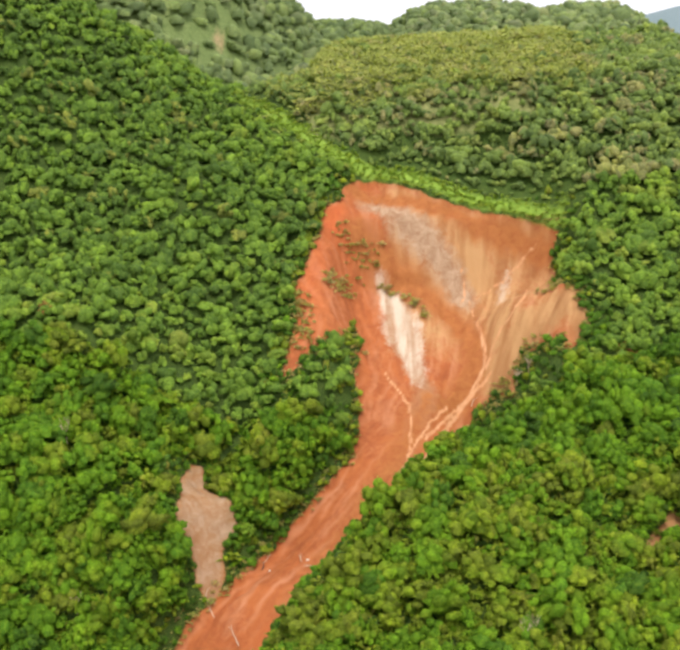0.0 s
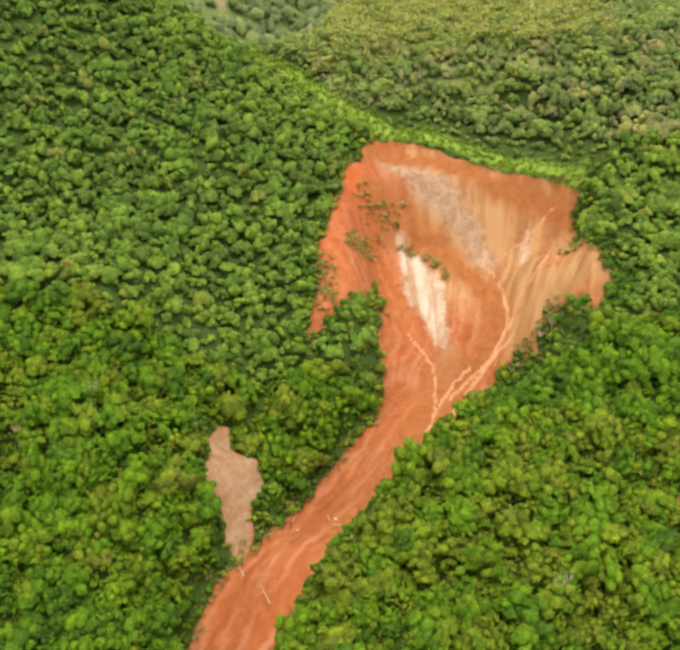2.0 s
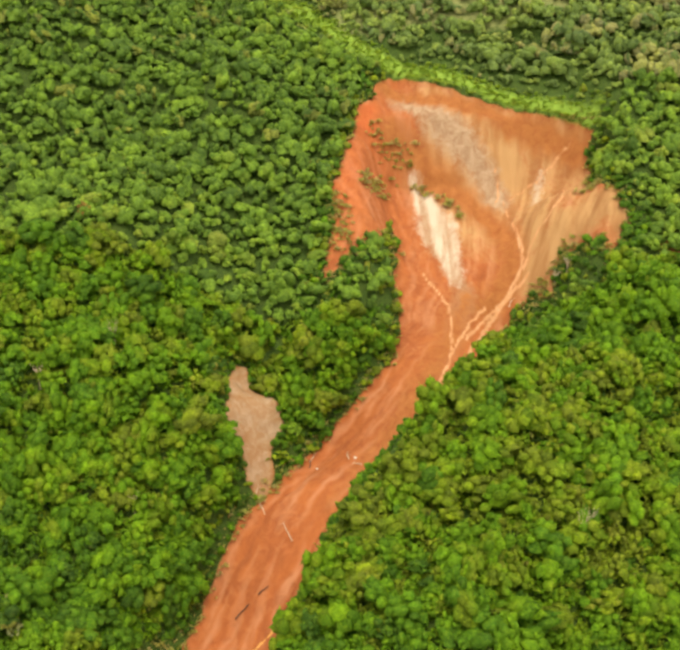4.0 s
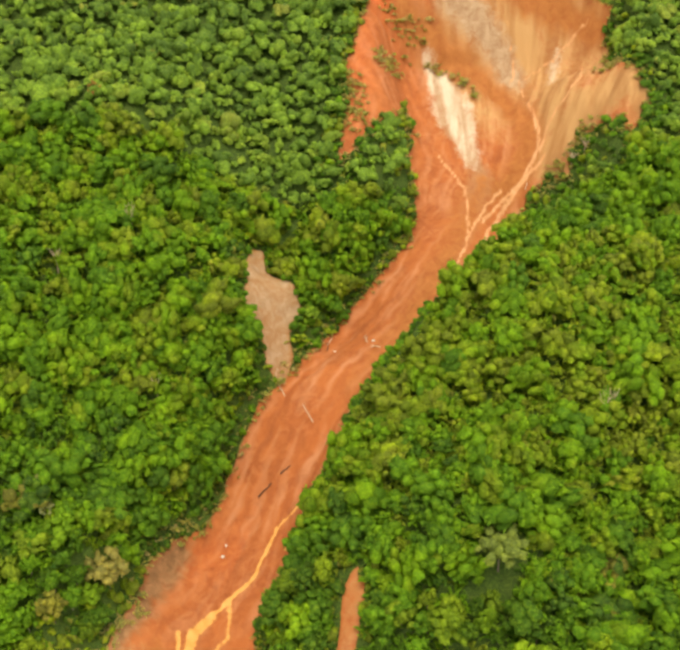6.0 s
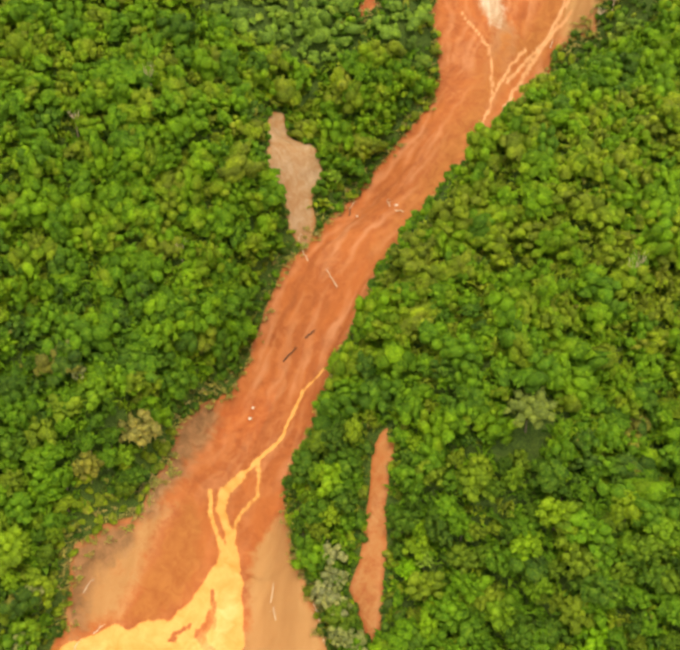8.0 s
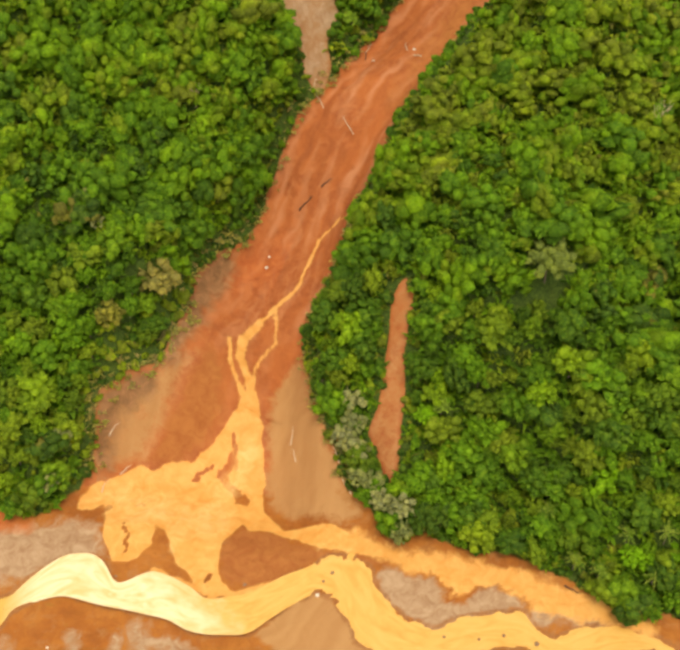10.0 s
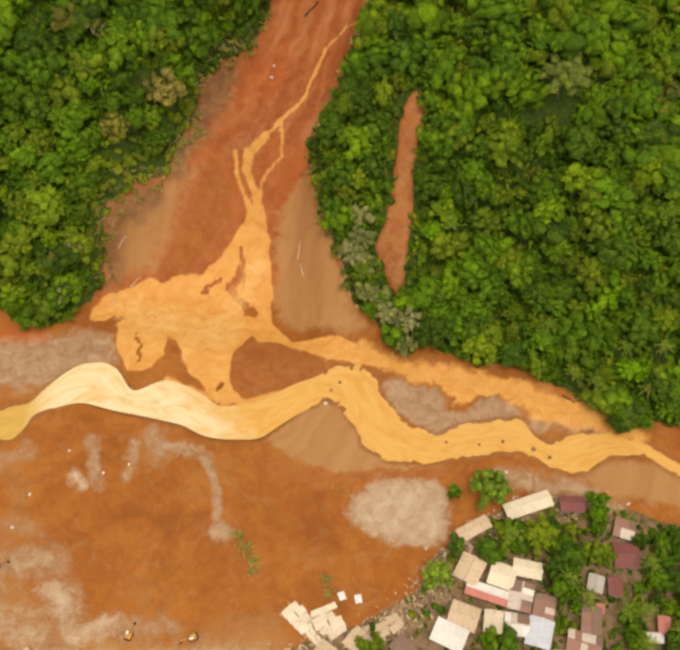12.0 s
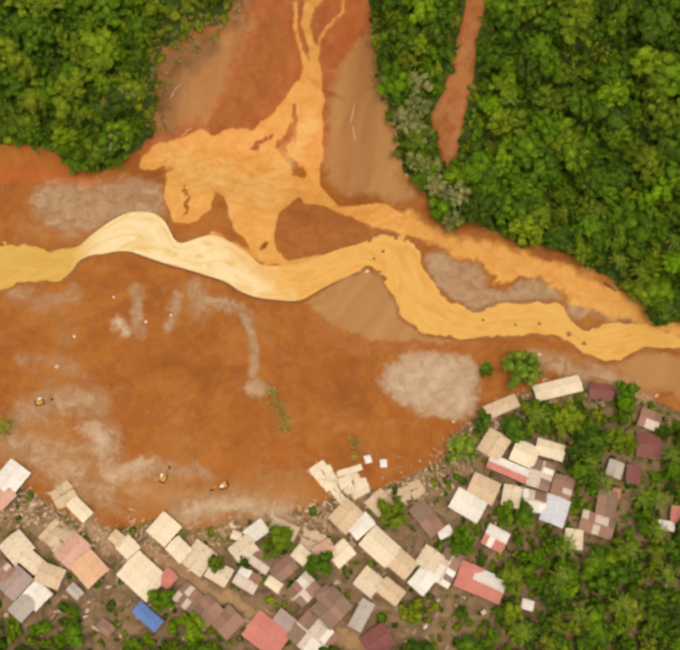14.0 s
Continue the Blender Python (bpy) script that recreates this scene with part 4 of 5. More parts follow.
g = np.random.default_rng(20)
ux, uy = scatter(-225, 200, 400, 720, 5.2, 12)
palms_here = (ux > -30 - (uy - 548) * 0.12) & (ux < 128 + 12 * waves(ux, uy, 30, 6)) & (uy + 26 * waves(ux, uy, 45, 3) > 565) & (g.random(len(ux)) < 0.9 * smooth01((uy - 545) / 75))
UP = [crown_arrays(1.0, 6 + k % 2, 1, 8, 0.26, (0.9, 1.2, 1.4)[k % 3], 80 + k) for k in range(8)]
g = np.random.default_rng(23)
hue = tree_hue(ux, uy, g)
size = (2.3 + 2.6 * g.random(len(ux)) ** 1.7) * np.clip(np.abs(along(GRASS_RIDGE, ux, uy)[1]) / 15, 0.4, 1)
ridge = np.array(GRASS_RIDGE, float)
beyond = (uy > np.interp(ux, ridge[:, 0], ridge[:, 1])) & (ux > -80)
here, there = ~palms_here & ~beyond, ~palms_here & beyond
tagged(new("upper_forest", joined("upper_forest", ux[here], uy[here], size[here], UP, UPLEAF, 0.8, 24, hue[here])), "haze-paled green trees on the upper slopes", "forest", kind="stuff")
tagged(new("hill_scrub", joined("hill_scrub", ux[there], uy[there], size[there] * 1.05, UP, BEYOND, 0.7, 28, np.clip(0.45 + 0.5 * waves(ux, uy, 60, 4) + 0.25 * waves(ux, uy, 22, 2), 0, 0.95)[there])), "olive scrub and small trees behind the grassy ridge", "scrub", kind="stuff")

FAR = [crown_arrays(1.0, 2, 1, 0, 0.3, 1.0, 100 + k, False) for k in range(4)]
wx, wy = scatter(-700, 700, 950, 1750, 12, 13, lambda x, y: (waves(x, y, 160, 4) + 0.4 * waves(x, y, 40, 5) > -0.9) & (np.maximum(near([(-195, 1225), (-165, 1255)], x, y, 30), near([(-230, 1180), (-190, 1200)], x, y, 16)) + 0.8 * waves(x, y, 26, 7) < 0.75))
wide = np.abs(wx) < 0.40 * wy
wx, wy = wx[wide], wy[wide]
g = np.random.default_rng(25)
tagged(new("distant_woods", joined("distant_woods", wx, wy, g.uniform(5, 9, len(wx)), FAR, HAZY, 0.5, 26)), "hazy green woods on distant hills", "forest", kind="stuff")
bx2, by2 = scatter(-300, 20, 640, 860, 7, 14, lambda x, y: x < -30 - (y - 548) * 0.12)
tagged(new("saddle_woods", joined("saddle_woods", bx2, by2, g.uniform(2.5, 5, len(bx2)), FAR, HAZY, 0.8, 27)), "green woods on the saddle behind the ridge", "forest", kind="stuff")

# ---------------------------------------------------------------- village
ROOFS = {
    "white": ((0.86, 0.83, 0.76), "white-painted"), "cream": ((0.86, 0.74, 0.54), "cream-coloured"), "beige": ((0.80, 0.68, 0.50), "weathered beige"),
    "tan": ((0.72, 0.55, 0.36), "dusty tan"), "pink": ((0.72, 0.42, 0.31), "faded pink"), "salmon": ((0.78, 0.48, 0.29), "faded salmon"),
    "red": ((0.64, 0.22, 0.17), "red-painted"), "maroon": ((0.24, 0.07, 0.06), "dark maroon"), "rust": ((0.36, 0.19, 0.13), "rusty"),
    "brown": ((0.26, 0.16, 0.11), "rust-brown"), "lilac": ((0.44, 0.33, 0.30), "dull grey-pink"), "grey": ((0.50, 0.46, 0.40), "weathered grey"),
    "pale": ((0.66, 0.70, 0.76), "pale bluish"), "patch": ((0.70, 0.60, 0.50), "patchwork rusty"), "redwhite": ((0.74, 0.70, 0.63), "red and white"),
    "blue": ((0.10, 0.22, 0.55), "blue"),
}
RUST = (0.30, 0.15, 0.08)
SHEET = {k: plain("roofing_" + k, c, 0.55, 0.0, 0.22, 0.7, RUST if k in ("rust", "brown", "patch", "beige", "tan", "grey", "lilac", "pink") else None, 0.02, 0.22) for k, (c, _) in ROOFS.items()}
WALL = [plain("wall_plaster", (0.55, 0.47, 0.36), 0.9, scale=1.2), plain("wall_boards", (0.30, 0.20, 0.13), 0.9, vary=0.4, scale=2.0), plain("wall_block", (0.42, 0.40, 0.37), 0.9, scale=1.0)]
DARKWOOD = plain("dark_wood", (0.10, 0.07, 0.05), 0.8)
GLASS = plain("window_glass", (0.04, 0.05, 0.06), 0.12, vary=0.1)


def roofing_mesh(wide, long, material):
    """One ribbed roofing sheet, its upper edge at y = 0, running down to y = long."""
    bm = bmesh.new()
    ribs = 4
    rows = []
    for y in (0.0, long):
        rows.append([bm.verts.new((wide * (k / (2 * ribs) - 0.5), y, 0.07 * (k % 2))) for k in range(2 * ribs + 1)])
    under = [[bm.verts.new((sx * wide / 2, y, -0.05)) for sx in (-1, 1)] for y in (0.0, long)]
    for k in range(2 * ribs):
        bm.faces.new((rows[0][k], rows[0][k + 1], rows[1][k + 1], rows[1][k]))
    bm.faces.new((under[0][0], under[1][0], under[1][1], under[0][1]))
    bm.faces.new((*reversed(rows[1]), under[1][0], under[1][1]))
    bmesh.ops.recalc_face_normals(bm, faces=bm.faces)
    me = bpy.data.meshes.new("roof_sheet")
    bm.to_mesh(me)
    bm.free()
    me.materials.append(material)
    return me


def house(x, y, long, wide, turn, colour):
    g = random.Random(int(x * 31 + y * 17))
    long, wide = long * 1.07, wide * 1.07
    high = g.uniform(2.4, 3.0) if long > 4 else 2.1
    kind = g.choice((0, 0, 1, 2))
    base = float(land(x, y))
    root = tagged(new("house"), "small village house with a %s corrugated metal roof" % ROOFS[colour][1], "house", "village houses")
    root.matrix_basis = pose(x, y, base - 0.1, 0, 0, turn)
    w, d = long - 0.7, wide - 0.7
    shed = wide < 3.4
    rise = wide * 0.5 * g.uniform(0.16, 0.26)
    bm = bmesh.new()
    # walls with their gables: an outer and an inner shell
    for inset, flip in ((0.0, False), (0.14, True)):
        a, b = w / 2 - inset, d / 2 - inset
        top = high - inset
        peak = top + rise * (0.9 if not shed else 0.0)
        ring = [(-a, -b), (a, -b), (a, b), (-a, b)]
        lo = [bm.verts.new((*q, 0)) for q in ring]
        hi = [bm.verts.new((*q, top)) for q in ring]
        ends = [bm.verts.new((s * a, 0, peak)) for s in (-1, 1)]
        faces = [(lo[0], lo[1], hi[1], hi[0]), (lo[1], lo[2], hi[2], ends[1], hi[1]), (lo[2], lo[3], hi[3], hi[2]), (lo[3], lo[0], hi[0], ends[0], hi[3])]
        for f in faces:
            bm.faces.new(tuple(reversed(f)) if flip else f)
    part("wall", bm, WALL[kind], root)
    # roof sheets
    count = max(2, round(long / 1.9))
    step = long / count
    tilt = math.degrees(math.atan2(rise, wide / 2))
    run = math.hypot(wide / 2, rise) + 0.05
    main = roofing_mesh(step + 0.06, run, SHEET[colour])
    other = {"patch": ("rust", "white", "brown", "patch"), "redwhite": ("red", "white"), "rust": ("rust", "rust", "brown", "patch"), "brown": ("brown", "brown", "rust")}.get(colour)
    for side in (1, -1):
        for k in range(count):
            me = main
            if other:
                me = main.copy()
                pick = other[side > 0] if colour == "redwhite" else g.choice(other)
                if colour == "redwhite" and g.random() < 0.12:
                    pick = "white"
                me.materials[0] = SHEET[pick]
            ob = part("roof_sheet", me, None, root)
            lift = high + rise + 0.06 + g.uniform(0, 0.03)
            ob.matrix_basis = pose(-long / 2 + step * (k + 0.5), 0.0, lift, 0, 0, 0 if side > 0 else 180) @ pose(0, 0, 0, -tilt + g.uniform(-0.6, 0.6))
    bm = bmesh.new()
    box(bm, 0, 0.13, 0, long + 0.1, 0.3, 0.05, tip=Matrix.Rotation(radians(-tilt), 4, "X"))
    box(bm, 0, -0.13, 0, long + 0.1, 0.3, 0.05, tip=Matrix.Rotation(radians(tilt), 4, "X"))
    part("ridge_cap", bm, SHEET[colour], root).location = (0, 0, high + rise + 0.12)
    part("door", box(bmesh.new(), g.uniform(-0.2, 0.2) * w, -d / 2 - 0.02, 0.1, 0.9, 0.08, 2.0), DARKWOOD, root)
    for s in (-1, 1):
        win = part("window", box(bmesh.new(), s * w * 0.33, d / 2 + 0.02, 1.0, 1.0, 0.08, 1.0), DARKWOOD, root)
        part("pane", box(bmesh.new(), s * w * 0.33, d / 2 + 0.07, 1.08, 0.84, 0.02, 0.84), GLASS, win)
    return root


def fallen(x, y, long, wide, turn, colour):
    """A roof that has come down: sheets askew over broken timber and mud."""
    g = random.Random(int(x * 13 + y * 7))
    root = tagged(new("collapsed_house"), "collapsed house, %s roof sheets lying over broken boards in mud" % ROOFS[colour][1], "ruin", "collapsed houses")
    root.matrix_basis = pose(x, y, float(land(x, y)), 0, 0, turn)
    count = max(2, round(long / 2.2))
    me = roofing_mesh(long / count + 0.1, wide * 0.62, SHEET[colour])
    for side in (0, 1):
        for k in range(count):
            ob = part("roof_sheet", me, None, root)
            ob.matrix_basis = pose(-long / 2 + long / count * (k + 0.5), g.uniform(-0.4, 0.4), g.uniform(0.6, 1.2), g.uniform(-7, 5), g.uniform(-9, 9), g.uniform(-10, 10) + 180 * side) @ pose(0, 0, 0, -8)
    for k in range(7):
        bm = box(bmesh.new(), 0, 0, 0, g.uniform(1.5, 3.5), 0.22, 0.14)
        ob = part("board", bm, DEADWOOD, root)
        ob.matrix_basis = pose(g.uniform(-0.6, 0.6) * long, g.uniform(-0.7, 0.7) * wide, g.uniform(0.1, 0.7), 0, g.uniform(-14, 14), g.uniform(0, 180))
    return root


# ---------------------------------------------------------------- coconut palms
def frond_mesh(size=4.2):
    """A drooping frond: a rib with leaflets hanging to either side."""
    bm = bmesh.new()
    n = 9
    rib = []
    for k in range(n + 1):
        t = k / n
        rib.append(Vector((size * (t - 0.12 * t * t), 0, size * (0.30 * t - 0.62 * t * t))))
    for k in range(n):
        a, b = rib[k], rib[k + 1]
        reach = size * 0.125 * math.sin(math.pi * (0.12 + 0.83 * (k + 0.5) / n))
        for s in (-1, 1):
            p = bm.verts.new(a)
            q = bm.verts.new(a + (b - a) * 0.72)
            r = bm.verts.new(a + (b - a) * 1.5 + Vector((0, s * reach, -0.45 * reach)))
            o = bm.verts.new(a + (b - a) * 0.9 + Vector((0, s * reach * 0.95, -0.40 * reach)))
            bm.faces.new((p, q, r, o))
    me = bpy.data.meshes.new("frond")
    bm.to_mesh(me)
    bm.free()
    me.materials.append(COCO)
    return me


FROND = frond_mesh()


def palm_model():
    root = tagged(new("coconut_palm"), "coconut palm with a star of drooping yellow-green fronds", "palm", "coconut palms")
    bm = bmesh.new()
    at = [Vector((0.25 * math.sin(k * 0.35), 0.1 * k / 6, -0.5 + 1.5 * k)) for k in range(7)]
    for a, b in zip(at, at[1:]):
        tube(bm, a, b, 0.20 - 0.012 * a.z, 0.20 - 0.012 * b.z, 7)
    part("trunk", bm, BARK, root)
    for k in range(11):
        ob = part("frond", FROND, None, root)
        ob.matrix_basis = Matrix.Translation(at[-1]) @ pose(0, 0, 0, 0, (-34 if k % 3 == 0 else -8) + (k * 7 % 11), k * 137.5)
    return root


def set_palms():
    model = palm_model()
    spots = [(20, 154), (13, 158), (6, 174), (30, 163), (42, 162), (-2, 43), (2, 88), (18, 79), (24, 78), (-6, 62), (-192, 200), (-182, 86), (-14, 103), (28, 92), (10, 46), (36, 150), (23, 68), (7, 82), (24, 55), (-7, 52), (14, 62), (-20, 36), (-60, 24), (33, 72)]
    g = random.Random(4)
    for k, (x, y) in enumerate(spots):
        m = pose(x, y, float(land(x, y)), g.uniform(-4, 4), g.uniform(-4, 4), g.uniform(0, 360))
        if k == 0:
            model.matrix_basis = m
        else:
            copy_thing(model, m)


set_palms()


# ---------------------------------------------------------------- diggers at work on the mud
def digger(x, y, turn):
    paint = bpy.data.materials.get("digger_yellow") or plain("digger_yellow", (0.70, 0.32, 0.04), 0.45, vary=0.2)
    black = bpy.data.materials.get("track_rubber") or plain("track_rubber", (0.035, 0.03, 0.028), 0.8)
    whitep = bpy.data.materials.get("cab_white") or plain("cab_white", (0.80, 0.78, 0.72), 0.4, vary=0.1)
    root = tagged(new("excavator"), "tracked yellow excavator with a white cab roof on the mud", "excavator", "excavators")
    root.matrix_basis = pose(x, y, float(land(x, y)) - 0.05, 0, 0, turn) @ Matrix.Diagonal((0.72, 0.72, 0.72, 1))
    for s in (-1, 1):
        bm = bmesh.new()
        box(bm, 0, s * 1.0, 0, 3.6, 0.55, 0.8)
        bmesh.ops.bevel(bm, geom=[e for e in bm.edges if abs(e.verts[0].co.y - e.verts[1].co.y) > 0.4], offset=0.32, segments=3, affect="EDGES")
        part("track", bm, black, root)
    part("turntable", tube(bmesh.new(), (0, 0, 0.55), (0, 0, 0.95), 0.8, 0.8, 14), black, root)
    body = box(bmesh.new(), -0.4, 0, 0.95, 3.0, 2.4, 0.85)
    bmesh.ops.bevel(body, geom=body.edges[:], offset=0.12, segments=2, affect="EDGES")
    part("body", body, paint, root)
    part("counterweight", box(bmesh.new(), -1.95, 0, 0.95, 0.6, 2.4, 1.0), black, root)
    cab = box(bmesh.new(), 0.5, 0.7, 1.8, 1.5, 0.95, 1.35)
    bmesh.ops.bevel(cab, geom=cab.edges[:], offset=0.1, segments=2, affect="EDGES")
    cab = part("cab", cab, GLASS, root)
    part("cab_roof", box(bmesh.new(), 0.5, 0.7, 3.15, 1.6, 1.05, 0.12), whitep, cab)
    boom = bmesh.new()
    tube(boom, (0.8, -0.1, 1.6), (2.9, -0.1, 4.1), 0.30, 0.24, 6)
    tube(boom, (2.9, -0.1, 4.1), (4.8, -0.1, 3.7), 0.24, 0.18, 6)
    part("boom", boom, paint, root)
    part("stick", tube(bmesh.new(), (4.8, -0.1, 3.9), (5.5, -0.1, 1.3), 0.2, 0.14, 6), paint, root)
    bucket = box(bmesh.new(), 5.3, -0.1, 0.45, 0.9, 1.1, 0.9, tip=Matrix.Rotation(0.5, 4, "Y"))
    bmesh.ops.bevel(bucket, geom=bucket.edges[:], offset=0.15, segments=2, affect="EDGES")
    part("bucket", bucket, black, root)


digger(-131, 75.5, 70)
digger(-112, 74.5, 205)
digger(-174, 97.5, 20)


# ---------------------------------------------------------------- trunks and boulders left on the mud
def log(x, y, long, turn, material, label, thick=0.3):
    g = random.Random(int(x * 5 + y))
    bm = bmesh.new()
    tube(bm, (-long / 2, 0, 0.2), (0, g.uniform(-0.3, 0.3), 0.3), thick, thick * 0.8, 7)
    tube(bm, (0, g.uniform(-0.3, 0.3), 0.3), (long / 2, 0, 0.25), thick * 0.8, thick * 0.35, 7)
    for k in range(3):
        px = g.uniform(0, long * 0.45)
        tube(bm, (px, 0, 0.3), (px + g.uniform(0.5, 1.6), g.choice((-1, 1)) * g.uniform(0.6, 1.5), g.uniform(0.2, 0.6)), thick * 0.35, thick * 0.12, 5)
    ob = part("fallen_trunk", bm, material)
    a = radians(turn)
    za, zb = float(land(x - math.cos(a), y - math.sin(a))), float(land(x + math.cos(a), y + math.sin(a)))
    ob.matrix_basis = pose(x, y, (za + zb) / 2, 0, -math.degrees(math.atan2(zb - za, 2.0)), turn)
    return tagged(ob, label, "log", "fallen trunks")


LOGS = ((-57, 320, 9, 118), (-68, 332, 7, 128), (-70, 336, 6, 70), (-48, 357, 5, 60), (-29, 343, 4, 150), (-33, 350, 5, 100), (-80, 214, 7, 80), (-79, 207, 5, 100),
        (-64, 200, 6, 112), (-60, 190, 5, 115), (-62, 194, 4, 100), (-94, 305, 4, 30), (-144, 213, 5, 60), (-140, 203, 5, 45), (-147, 196, 4, 75), (43, 423, 4, 60))
for lx, ly, size, turn in LOGS:
    log(lx, ly, size, turn, DEADWOOD, "bleached tree trunk stripped bare on the rust-red mud", 0.24)
# the longest, on the slide, stands in for a dark curved crack there
for lx, ly, size, turn in ((-74, 300, 8, 30), (-66, 304, 5, 25), (-49, 354, 4, 80), (36, 149, 4, 150), (12, 152, 5, -35), (-146, 161, 6, -60)):
    log(lx, ly, size, turn, SOAKED, "dark broken tree trunk half sunk in mud", 0.34)


def boulder(x, y, size, material, label):
    bm = bmesh.new()
    bmesh.ops.create_icosphere(bm, subdivisions=2, radius=size)
    g = random.Random(int(x * 3 + y * 11))
    for v in bm.verts:
        v.co *= g.uniform(0.8, 1.12)
        v.co.z *= 0.65
    ob = part("boulder", bm, material)
    ob.matrix_basis = pose(x, y, float(land(x, y)) + size * 0.2, 0, 0, g.uniform(0, 180))
    tagged(ob, label, "rock", "boulders")


CHALK = plain("chalky_rock", (0.72, 0.62, 0.48), 0.9, scale=2.0, relief=0.05)
BROWNROCK = plain("brown_rock", (0.30, 0.17, 0.09), 0.9, scale=2.0, relief=0.05)
for bx_, by_, s in ((-90, 280, 0.7), (-89, 284, 0.6), (-46, 350, 0.5), (-30, 347, 0.7), (-144, 128, 0.6), (-167, 121, 0.6), (-136, 131, 0.5), (-156, 136, 0.5), (-171, 110, 0.6), (-71, 152, 0.7), (-12, 126, 0.6)):
    boulder(bx_, by_, s, CHALK, "pale chalky boulder lying on wet mud")
for bx_, by_, s in ((-95, 157, 0.7), (-66, 160, 0.6), (-69, 157, 0.5), (-31, 137, 0.5), (-12, 137, 0.6), (-2, 134, 0.8), (3, 131, 0.7), (-20, 136, 0.5), (-126, 150.5, 0.5), (-146, 164, 0.5), (-138, 161, 0.5)):
    boulder(bx_, by_, s, BROWNROCK, "dark wet boulder standing in the shallow river")


def shelter(x, y, turn):
    cloth = bpy.data.materials.get("white_canvas") or plain("white_canvas", (0.85, 0.83, 0.78), 0.7, vary=0.08)
    root = tagged(new("tent"), "small white canvas relief tent pitched on the mud", "tent", "relief tents")
    root.matrix_basis = pose(x, y, float(land(x, y)), 0, 0, turn)
    bm = bmesh.new()
    lo = [bm.verts.new((sx * 1.1, sy * 1.3, 1.7)) for sx, sy in ((-1, -1), (1, -1), (1, 1), (-1, 1))]
    rim = [bm.verts.new((v.co.x, v.co.y, 1.45)) for v in lo]
    top = bm.verts.new((0, 0, 2.4))
    for k in range(4):
        bm.faces.new((lo[k], lo[(k + 1) % 4], top))
        bm.faces.new((rim[k], rim[(k + 1) % 4], lo[(k + 1) % 4], lo[k]))
    part("canopy", bm, cloth, root)
    for sx in (-1, 1):
        for sy in (-1, 1):
            part("pole", tube(bmesh.new(), (sx * 1.05, sy * 1.25, 0), (sx * 1.05, sy * 1.25, 1.6), 0.04, 0.04, 6), cloth, root)


shelter(-67, 86, 20)
shelter(-62, 85, 10)

# ---------------------------------------------------------------- the houses, west to east
house(-178.0, 71.9, 8.6, 7.7, 59, "white")
house(-179.4, 65.6, 6.2, 5.4, 54, "pink")
house(-155.1, 63.5, 7.5, 4.0, -38, "cream")
house(-172.3, 50.7, 7.6, 7.2, -42, "beige")
house(-166.8, 46.7, 6.2, 4.7, -34, "beige")
house(-174.8, 43.5, 4.9, 4.4, -35, "rust")
house(-170.9, 40.4, 7.8, 6.9, 54, "lilac")
house(-163.8, 37.1, 6.4, 6.3, -37, "white")
house(-167.2, 33.4, 6.6, 5.6, 53, "grey")
house(-160.7, 43.0, 7.5, 5.9, -15, "tan")
house(-155.3, 51.0, 8.8, 6.7, 55, "pink")
house(-149.3, 45.9, 8.3, 7.7, -41, "salmon")
house(-142.2, 55.5, 4.3, 3.5, -34, "tan")
house(-138.6, 53.1, 5.3, 5.1, -40, "cream")
house(-133.0, 44.9, 11.7, 9.0, -36, "cream")
house(-125.4, 44.7, 4.7, 4.1, 52, "red")
house(-128.3, 59.3, 7.5, 7.2, 55, "cream")
house(-123.0, 53.5, 6.1, 5.2, -39, "cream")
house(-116.7, 51.4, 8.0, 7.3, 58, "beige")
house(-118.5, 39.6, 6.6, 6.1, -34, "rust")
house(-112.5, 36.1, 7.2, 6.9, 49, "brown")
house(-105.8, 33.3, 7.2, 6.5, 50, "rust")
house(-141.8, 29.3, 4.7, 3.2, -33, "brown")
house(-152.5, 39.0, 4.4, 2.8, -37, "grey")
house(-110.0, 47.4, 6.8, 5.5, -25, "beige")
house(-100.1, 60.7, 6.4, 4.6, 41, "white")
house(-91.6, 61.9, 8.1, 4.6, -21, "tan")
house(-103.3, 54.9, 6.9, 6.2, 44, "beige")
house(-106.1, 59.0, 2.9, 2.4, -15, "cream")
house(-97.4, 51.8, 6.1, 5.0, -31, "rust")
house(-101.2, 45.9, 6.9, 5.4, -26, "patch")
house(-90.7, 50.1, 7.3, 5.2, 45, "brown")
house(-93.2, 45.2, 4.7, 2.9, -30, "cream")
house(-83.9, 44.4, 7.6, 6.5, 48, "patch")
house(-75.3, 39.6, 9.2, 8.0, 49, "brown")
house(-78.2, 43.6, 4.7, 3.2, 33, "brown")
house(-85.6, 54.5, 4.8, 4.4, -35, "cream")
house(-79.0, 56.6, 6.1, 4.2, 34, "pink")
house(-73.5, 55.8, 6.7, 5.7, 45, "cream")
house(-72.7, 67.3, 8.1, 7.1, 51, "tan")
house(-67.9, 64.6, 7.4, 4.7, 45, "white")
house(-61.7, 58.8, 10.1, 7.5, -38, "cream")
house(-54.6, 53.9, 6.6, 6.4, -36, "tan")
house(-62.3, 72.0, 6.7, 6.5, -43, "tan")
